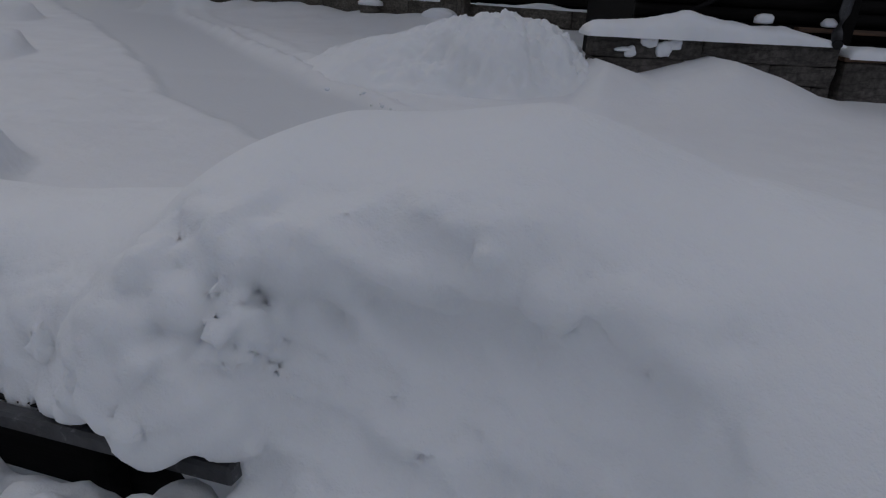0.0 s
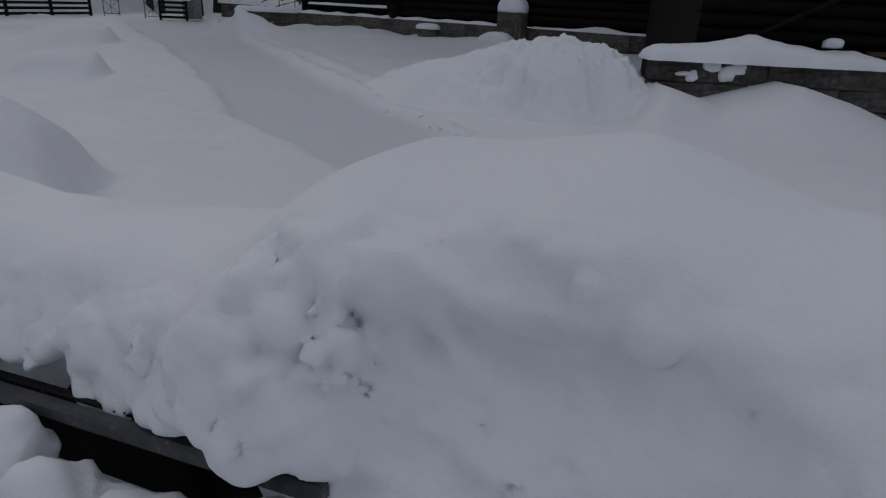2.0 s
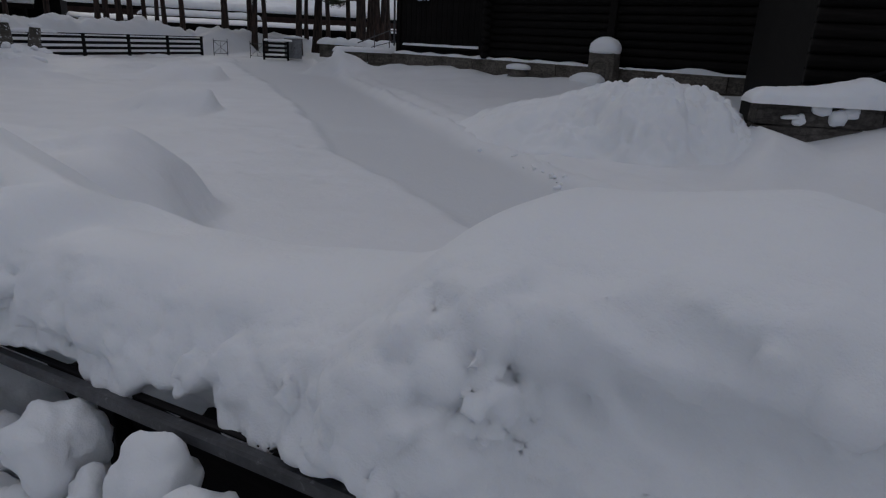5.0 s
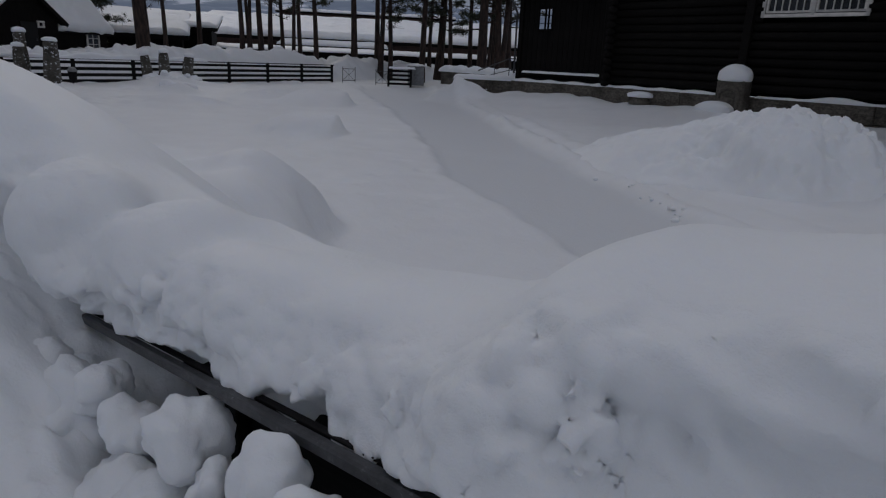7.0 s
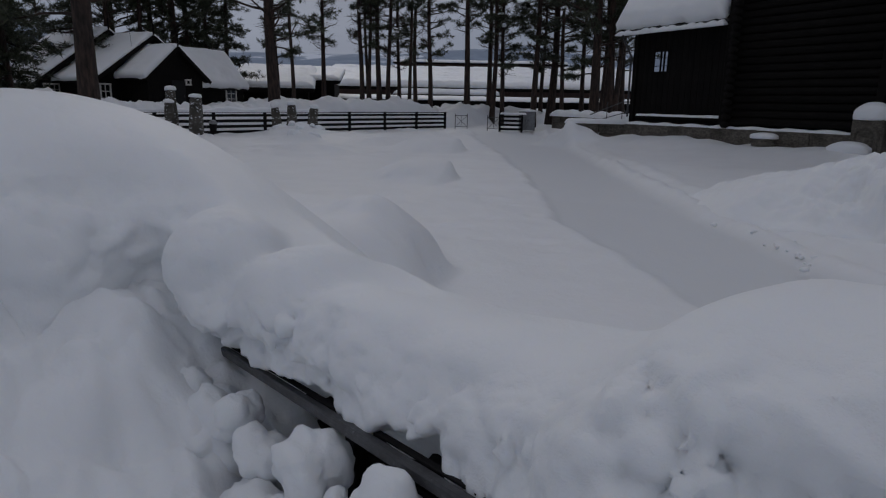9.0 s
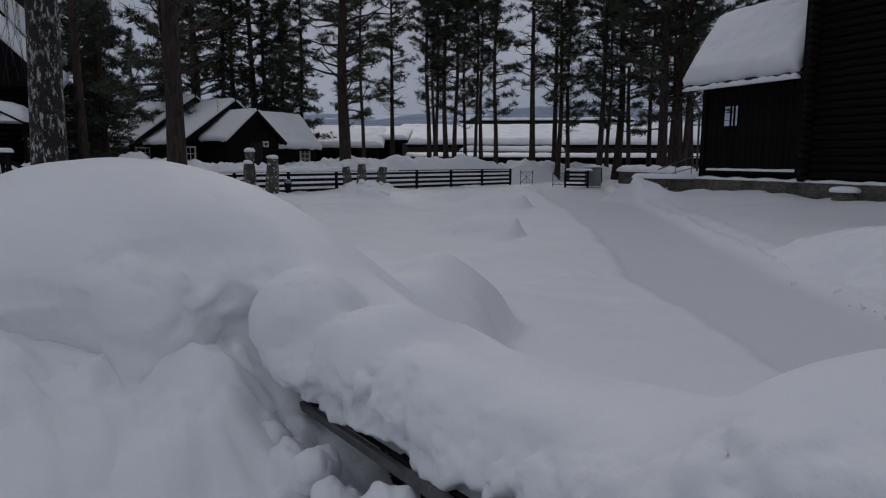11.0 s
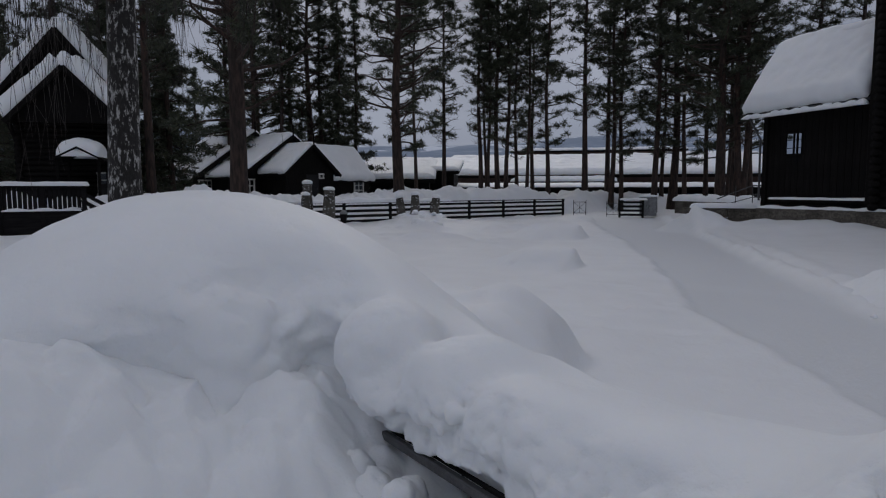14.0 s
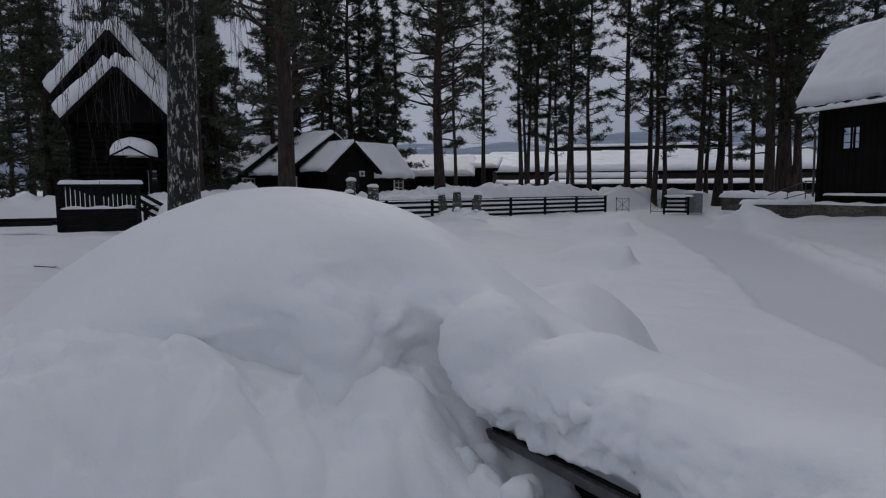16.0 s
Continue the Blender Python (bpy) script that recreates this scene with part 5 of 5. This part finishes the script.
tagged(part("roof_snow", snow_cap(2.8, 2.1, 1.05, 430, 0.1, 0.05, lambda u: 0.95 + 0.05 * np.sin(u * 12)), SNOW, None, "", TM @ pose(1.05, -3.2, 2.6, 0, 0, 90) @ Matrix.Scale(0.86, 4)), "arched thick snow on a small porch roof", "roof snow")
# wooden balustrade before it
balu = thing("balustrade", "black wooden balustrade with upright slats", "railing", pose(-27.9, -4.4, 0.35, 0, 0, 92))
for x in (0.0, 1.35, 2.7):
    part("post", block((0.18, 0.18, 1.9), 0.015), FENCE_WOOD, balu, "", pose(x, 0, 0.9))
for k in range(16):
    part("slat", block((0.132, 0.03, 0.95), 0.006), FENCE_WOOD, balu, "", pose(0.16 + 0.158 * k, 0.02, 1.25))
part("top_rail", block((2.9, 0.16, 0.1), 0.012), FENCE_WOOD, balu, "", pose(1.35, 0, 1.72))
part("middle_rail", block((2.7, 0.12, 0.1), 0.01), FENCE_WOOD, balu, "", pose(1.35, 0, 0.78))
part("base_board", block((2.7, 0.06, 0.85), 0.01), FENCE_WOOD, balu, "", pose(1.35, -0.02, 0.35))
tagged(part("fence_snow", snow_cap(2.9, 0.16, 0.13, 440, 0.06, 0.03), SNOW, None, "", pose(-27.9, -4.4, 2.11, 0, 0, 92)), "snow strip on a wooden balustrade", "snow")
tagged(part("fence_snow", snow_cap(2.6, 0.1, 0.09, 442, 0.06, 0.02, lambda u: 0.5 + 0.7 * np.sin(u * 9) ** 2), SNOW, None, "", pose(-27.85, -4.35, 1.17, 0, 0, 92)), "thin snow on the middle rail of a balustrade", "snow")
beams = thing("timber_stack", "dark squared timbers lying in the snow", "timber", pose(-27.6, -5.6, 0.55, 0, 0, 88))
for k in range(3):
    part("timber", block((2.4, 0.18, 0.16), 0.012), FENCE_WOOD, beams, "", pose(-0.2 + 0.1 * k, 0.2 * k, 0.1 + 0.12 * (k % 2)))
stairs = thing("stair_rail", "dark sloping stair rail half buried in snow", "railing", pose(-27.7, -1.7, 0.2, 0, 0, 92))
for k in range(3):
    part("board", block((1.5, 0.05, 0.14), 0.008), FENCE_WOOD, stairs, "", pose(0.55, 0, 1.25 - 0.3 * k, 0, 32, 0))
part("post", block((0.14, 0.14, 1.7), 0.012), FENCE_WOOD, stairs, "", pose(0, 0, 0.85))
tagged(part("snow_pillow", lump((2.6, 2.0, 1.5), 451, 0.2, 4, True, 0.6), SNOW, None, "", pose(-28.6, -0.2, 0.8)), "snow heap beside the stair rail", "snow heap")


# ---- low halls, houses and town beyond ----
def hall(name, label, m, length, depth, wall_h, rise, wall_mat, snow_t, seed, group=""):
    ob = thing(name, label, "building", m, group)
    part("wall", block((length, depth, wall_h), 0.03), wall_mat, ob, "", pose(length / 2, depth / 2, wall_h / 2))
    part("roof", block((length + 1.2, math.hypot(depth, rise) + 1.6, 0.35), 0.03), TAR_WOOD, ob, "", pose(length / 2, depth / 2, wall_h + rise / 2 + 0.2, math.degrees(math.atan2(rise, depth)), 0, 0))
    n = int(length // 6)
    for k in range(n):
        part("window", block((1.8, 0.06, wall_h * 0.35), 0.02), GLASS, ob, "dark window band", pose(length * (k + 0.5) / n, -0.03, wall_h * 0.55))
    tagged(part("roof_snow", roof_snow(length + 1.4, math.hypot(depth, rise) + 1.8, 0, snow_t, seed, 0.8), SNOW, None, "", m @ pose(-0.7, -0.9, wall_h + 0.28, math.degrees(math.atan2(rise, depth)), 0, 0)), "thick wind-shaped snow on a low hall roof", "roof snow", "snow on the halls")
    return ob


hall("hall_building", "long low dark hall with a snowy roof", pose(-79.5, 38.5, 0.6, 0, 0, 49), 44, 13, 2.9, 2.4, BROWN_CLAD, 0.7, 501, "halls beyond the road")
hall("hall_building", "low dark entrance hall with a snowy roof", pose(-70, 46, 0.4, 0, 0, 49), 12, 6, 2.2, 0.6, TAR_PLANK, 0.5, 503, "halls beyond the road")
hall("hall_building", "long dark shed below the halls with snow", pose(-68.5, 32.5, 0.3, 0, 0, 50), 52, 1.6, 1.55, 0.15, TAR_PLANK, 0.22, 505, "halls beyond the road")
hall("hall_building", "brown clad upper hall behind snowy roofs", pose(-101, 66, 1.0, 0, 0, 50), 30, 12, 7.6, 0.3, BROWN_CLAD, 0.5, 507, "halls beyond the road")
hall("hall_building", "pale clad hall behind snowy roofs", pose(-84, 86, 1.0, 0, 0, 44), 12, 8, 6.6, 0.3, GREY_METAL, 0.5, 509, "halls beyond the road")
hall("hall_building", "low timber house with a deep snowy roof", pose(-62.5, 22.0, 0.5, 0, 0, 62), 7.0, 8, 2.2, 1.8, TAR_PLANK, 0.45, 511, "halls beyond the road")
hall("hall_building", "dark roofed barn with a snowy slope", pose(-66, 24.5, 0.6, 0, 0, 58), 9.0, 8, 3.0, 1.2, TAR_PLANK, 0.4, 513, "halls beyond the road")
red_house = thing("red_house", "small red gabled house behind the pines", "house", pose(-66, 74, 1.0, 0, 0, 42))
gable_house(red_house, pose(0, 0, 0), 9, 8, 3.4, 5.6, (RED_PAINT, TAR_WOOD), 0.5)
small_window(red_house, pose(0, -0.06, 3.6), 1.2, 1.0, 2, 2)
house_snow(pose(-66, 74, 1.0, 0, 0, 42), 9, 8, 3.4, 5.6, 0.5, 520, 0.5, "snow on a small red house")


def hill_ridge(name, label, radius, height, seed, a0=90, a1=215):
    ang = np.radians(np.linspace(a0, a1, 220))
    w = np.linspace(0, 1, 26)
    A, W = np.meshgrid(ang, w, indexing="ij")
    top = height * (0.84 + 0.2 * fbm(np.cos(A) * 7, np.sin(A) * 7, 0 * A, 2.3, 4, seed))
    r = radius * (1 + 0.55 * W)
    z = -6 + top * np.sin(W * math.pi / 2) ** 0.9 + 3.0 * fbm(A * 60, W * 8, 0 * A, 1.3, 3, seed + 5)
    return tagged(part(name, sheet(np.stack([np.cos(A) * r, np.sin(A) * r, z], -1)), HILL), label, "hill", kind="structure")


# both ridges wear the haze painted into their colour
hill_ridge("backdrop_near_hill", "wooded hillside with snowy fields in painted blue haze", 1300, 120, 601)
hill_ridge("backdrop_far_hill", "distant ridge paled by painted haze", 2300, 285, 607)


# ---- trees ----
def pine_meshes(seed, height, bare, spread, radius, dense=1.0, spruce=False):
    pick = random.Random(seed)
    path, rad = [], []
    bend = [pick.uniform(-0.25, 0.25) for _ in range(4)]
    for k in range(12):
        s = k / 11
        path.append((bend[0] * math.sin(s * 3) + 0.12 * math.sin(s * 9 + bend[2] * 9), bend[1] * math.sin(s * 2.6), -0.6 + (height + 0.6) * s))
        rad.append(radius * (1.35 - 0.35 * min(1, s * 9)) * (1 - 0.86 * s) + 0.012)
    trunk = rod(path, rad, 10)
    limbs, needles, snow = [], [], []
    nv, nf = [], []

    def tuft(c, size, way):
        n0 = len(nv)
        for _ in range(int(17 * dense)):
            d = Vector((pick.gauss(0, 1), pick.gauss(0, 1), pick.gauss(0.15, 0.7)))
            d = (d.normalized() + way * 0.5).normalized()
            sd = d.cross(Vector((pick.gauss(0, 1), pick.gauss(0, 1), pick.gauss(0, 1))))
            sd = sd.normalized() if sd.length > 0.01 else Vector((1, 0, 0))
            ln, wd = size * pick.uniform(0.55, 1.15), size * pick.uniform(0.05, 0.085)
            b = c + d * size * 0.12
            nv.extend([b - sd * wd, b + sd * wd, b + d * ln])
            k = len(nv)
            nf.append((k - 3, k - 2, k - 1))

    count = int((68 if not spruce else 78) * dense ** 0.5)
    for i in range(count):
        s = bare + (1 - bare) * ((i + pick.random()) / count)
        z = height * s
        rel = (s - bare) / (1 - bare)
        if spruce:
            ln = spread * (1 - rel) ** 0.9 * pick.uniform(0.75, 1.1) + 0.2
        else:
            ln = spread * (0.45 + 1.5 * rel * (1 - rel) ** 0.6) * pick.uniform(0.45, 1.1) * (1 - 0.55 * rel)
        if not spruce and rel < 0.34 and pick.random() < 0.55:
            dead = True
        else:
            dead = False
        w = pick.uniform(0, 2 * math.pi)
        i0 = min(10, int(s * 11))
        base = Vector(path[i0]).lerp(Vector(path[i0 + 1]), s * 11 - i0)
        out = Vector((math.cos(w), math.sin(w), 0))
        lift = pick.uniform(-0.12, 0.42) if not spruce else pick.uniform(-0.45, -0.1)
        pts = []
        for k in range(5):
            q = k / 4
            pts.append(base + out * ln * q + Vector((0, 0, ln * (lift * q + (0.18 if not spruce else 0.12) * q * q))) + 0.07 * ln * q * Vector((pick.gauss(0, 1), pick.gauss(0, 1), pick.gauss(0, 1))))
        limbs.append(rod(pts, [0.05 * (1 - 0.8 * q / 4) * (0.5 + ln / 3) for q in range(5)], 5, False))
        if dead:
            for _ in range(13):
                q = pick.uniform(0.3, 0.95)
                a = pts[int(q * 4)]
                limbs.append(rod([a, a + Vector((pick.gauss(0, 0.4), pick.gauss(0, 0.4), pick.gauss(0.05, 0.25)))], [0.014, 0.004], 4, False))
            continue
        tufts = int((9 if not spruce else 10) * dense * (0.5 + ln / spread))
        pads = [pick.uniform(0.45, 1.0) for _ in range(2 + int(ln / 1.2))]
        for _ in range(tufts):
            q = pick.uniform(0.12, 1.0) if spruce else min(1.0, max(0.25, pick.choice(pads) + pick.gauss(0, 0.11)))
            k = min(3, int(q * 4))
            wide = 0.2 if spruce else 0.3
            c = pts[k].lerp(pts[k + 1], q * 4 - k) + Vector((pick.gauss(0, wide), pick.gauss(0, wide), pick.gauss(0.07, 0.13))) * (0.6 + 0.5 * ln / spread)
            tuft(c, pick.uniform(0.26, 0.46) , out * 0.5)
            if pick.random() < (0.03 if not spruce else 0.01):
                snow.append((c + Vector((0, 0, 0.12)), pick.uniform(0.09, 0.2)))
    sv, sf = [], []
    for c, r in snow:
        m = lump((2.4 * r, 1.6 * r, 1.0 * r), pick.randint(0, 999), 0.7, 2, False, 0.5)
        n0 = len(sv)
        sv.extend([Vector(v.co) + c for v in m.vertices])
        sf.extend([tuple(n0 + i for i in p.vertices) for p in m.polygons])
        bpy.data.meshes.remove(m)
    lv, lf = gather(limbs)
    return raw(*trunk, "trunk", True), raw(lv, lf, "limbs", True), raw(nv, nf, "crown"), raw(sv, sf, "snow", True) if sv else None


def tree(name, label, seed, group, **kw):
    ob = thing(name, label, "tree", pose(0, 0, -60), group)
    trunk, limbs, crown, snow = pine_meshes(seed, **kw)
    part("trunk", trunk, BARK, ob)
    tagged(part("branchwork", limbs, BARK, ob), kind="stuff")
    tagged(part("crown", crown, NEEDLE, ob, "dark green needle crown"), kind="stuff")
    if snow is not None:
        tagged(part("branch_snow", snow, SNOW, ob, "white snow clots on the branches"), kind="stuff")
    return ob


PINE = "tall slender pine with a bare trunk and snow clots"
SPRUCE = "dense dark conifer with drooping branches"
kinds = [
    tree("pine_tree", PINE, 11, "pines beyond the fence", height=21, bare=0.27, spread=3.3, radius=0.22, dense=1.35),
    tree("pine_tree", PINE, 12, "pines beyond the fence", height=20, bare=0.22, spread=2.9, radius=0.19, dense=1.3),
    tree("pine_tree", PINE, 13, "pines beyond the fence", height=23, bare=0.28, spread=3.7, radius=0.25, dense=1.4),
    tree("pine_tree", PINE, 14, "pines beyond the fence", height=20, bare=0.40, spread=2.0, radius=0.15, dense=1.15),
    tree("spruce_tree", SPRUCE, 15, "conifers in the wood", height=17, bare=0.08, spread=2.6, radius=0.2, dense=1.25, spruce=True),
    tree("spruce_tree", SPRUCE, 16, "conifers in the wood", height=21, bare=0.10, spread=3.0, radius=0.24, dense=1.25, spruce=True),
    tree("pine_tree", "big old pine with a thick trunk and wide crown", 17, "pines beyond the fence", height=22, bare=0.2, spread=6.2, radius=0.36, dense=1.7),
]
used = set()


def plant(kind, x, y, z=None, turn=0.0):
    z = float(ground_height(np.array([x]), np.array([y]))[0][0]) if z is None else z
    m = pose(x, y, z - 0.1, 0, 0, turn)
    if kind not in used:
        used.add(kind)
        kinds[kind].matrix_basis = m
        return kinds[kind]
    return copy_thing(kinds[kind], m)


ROW = [(-49.8, 22.3, 3, 20), (-47.2, 27.1, 1, 60), (-46.9, 27.8, 3, 190), (-46.5, 28.4, 0, 100), (-46.0, 29.1, 1, 250), (-45.1, 30.5, 3, 310), (-44.1, 31.8, 1, 40), (-42.2, 34.3, 2, 130),
       (-40.7, 35.9, 0, 200), (-40.3, 36.4, 1, 10), (-38.4, 38.3, 2, 290), (-36.8, 39.8, 1, 80), (-30.3, 36.2, 6, 140), (-29.5, 36.8, 2, 30), (-29.2, 37.1, 0, 220), (-33.5, 41.5, 2, 170), (-35.2, 43.0, 0, 260)]
for k, (x, y, kind, turn) in enumerate(ROW):
    plant(kind, x, y, None, turn)
plant(6, -25.8, 3.72, 0.6, 200)
plant(6, -38.5, 15.85, 1.0, 75)
# the wood behind the houses
pick = random.Random(44)
for k in range(26):
    a = radians(pick.uniform(148, 196))
    r = pick.uniform(54, 92)
    x, y = math.cos(a) * r, math.sin(a) * r
    if (abs(x + 53) < 9 and abs(y - 12) < 9) or (x < -55 and 14 < y < 60):
        continue
    plant(pick.choice((4, 5, 4, 5, 0, 1)), x, y, 0.9, pick.uniform(0, 360))
for x, y, kind in ((-44, -3.2, 5), (-46, 2.4, 4), (-41, -9.5, 4), (-45, -6.8, 5), (-62, 19.5, 5), (-40, -13, 5), (-50, -1, 4), (-55, 8, 5), (-58, 13, 5), (-44.5, 0.4, 4), (-58, 18, 4), (-41.5, 2.6, 4), (-60, 14.5, 2), (-61, 17.5, 5), (-57.5, 10.5, 2), (-62, 11.5, 6), (-59.5, 16, 6), (-61, 21, 5), (-38, 1.2, 2)):
    plant(kind, x, y, 0.9, pick.uniform(0, 360))
# the last seven are unseen trees, added to darken the porch window's reflection
for x, y, kind in ((-52, 34, 1), (-55, 38, 0), (-47, 41, 2), (-44, 45, 1), (-40, 46, 0), (-51, 30, 3), (-30, 46, 2), (-26, 44, 0), (-22, 46, 1), (-36.5, 47, 6), (-54.9, 27.7, 0), (-39.4, 41.5, 6), (-58, -22, 5), (-62, -25, 2), (-66, -24, 5), (-70, -27, 2), (-64, -29, 5), (-74, -22, 5), (-54, -26, 2)):
    plant(kind, x, y, 0.9, pick.uniform(0, 360))
for kind, ob in enumerate(kinds):
    if kind not in used:
        plant(kind, -60 - kind, -20)


def birch():
    ob = thing("birch_tree", "old rough-barked birch with long hanging twigs", "tree", pose(-16.05, -0.5, 0.2))
    pick = random.Random(91)
    path = [(0.0, 0.0, -0.3), (0.02, 0, 0.6), (0.03, 0.02, 2.2), (0.0, 0.08, 4.5), (0.05, 0.12, 7.5), (0.1, 0.2, 11.5), (0.15, 0.25, 15)]
    v, f = rod(path, [0.47, 0.39, 0.34, 0.31, 0.26, 0.18, 0.08], 20)
    part("trunk", raw(v, f, "trunk", True), BIRCH, ob)
    limbs, twigs = [], []
    for k in range(26):
        z0 = pick.uniform(5.6, 13.2)
        w = pick.uniform(0, 6.28)
        ln = pick.uniform(2.0, 4.6)
        out = Vector((math.cos(w), math.sin(w), 0))
        pts = [Vector((0.05, 0.1, z0)) + out * ln * q + Vector((0, 0, ln * (0.8 * q - 0.55 * q * q))) + 0.1 * q * Vector((pick.gauss(0, 1), pick.gauss(0, 1), 0)) for q in (0, 0.25, 0.5, 0.75, 1)]
        limbs.append(rod(pts, [0.09, 0.07, 0.05, 0.035, 0.02], 6, False))
        for _ in range(15):
            q = pick.uniform(0.3, 1.0)
            i = min(3, int(q * 4))
            a = pts[i].lerp(pts[i + 1], q * 4 - i)
            drop = pick.uniform(0.8, 4.4)
            side = Vector((pick.gauss(0, 0.3), pick.gauss(0, 0.3), 0))
            b = [a, a + side * 0.6 + Vector((0, 0, -drop * 0.2)), a + side + Vector((0, 0, -drop * 0.6)), a + side * 1.1 + Vector((pick.gauss(0, 0.08), pick.gauss(0, 0.08), -drop))]
            twigs.append(rod(b, [0.011, 0.008, 0.006, 0.004], 3, False))
            for _ in range(3):
                c = b[1].lerp(b[3], pick.random())
                twigs.append(rod([c, c + Vector((pick.gauss(0, 0.12), pick.gauss(0, 0.12), -pick.uniform(0.3, 0.9)))], [0.006, 0.003], 3, False))
    tagged(part("branchwork", raw(*gather(limbs), "limbs", True), BARK, ob), kind="stuff")
    tagged(part("hanging_growth", raw(*gather(twigs), "twigs"), TWIG, ob, "long thin drooping twigs"), kind="stuff")
    return ob


birch()

# fallen twig on the snow
twig = thing("fallen_twig", "thin dark fallen twig lying on the snow", "twig", pose(-16.1, -3.3, 0, 0, 0, 40))
gz = float(ground_height(np.array([-16.1]), np.array([-3.3]))[0][0])
part("stem", raw(*rod([(-0.45, 0, gz + 0.03), (0.0, 0.04, gz + 0.03), (0.45, -0.02, gz + 0.03)], [0.014, 0.011, 0.006], 5)), TWIG, twig)
part("side_twig", raw(*rod([(0.05, 0.03, gz + 0.03), (0.2, 0.12, gz + 0.05)], [0.005, 0.003], 4)), TWIG, twig)
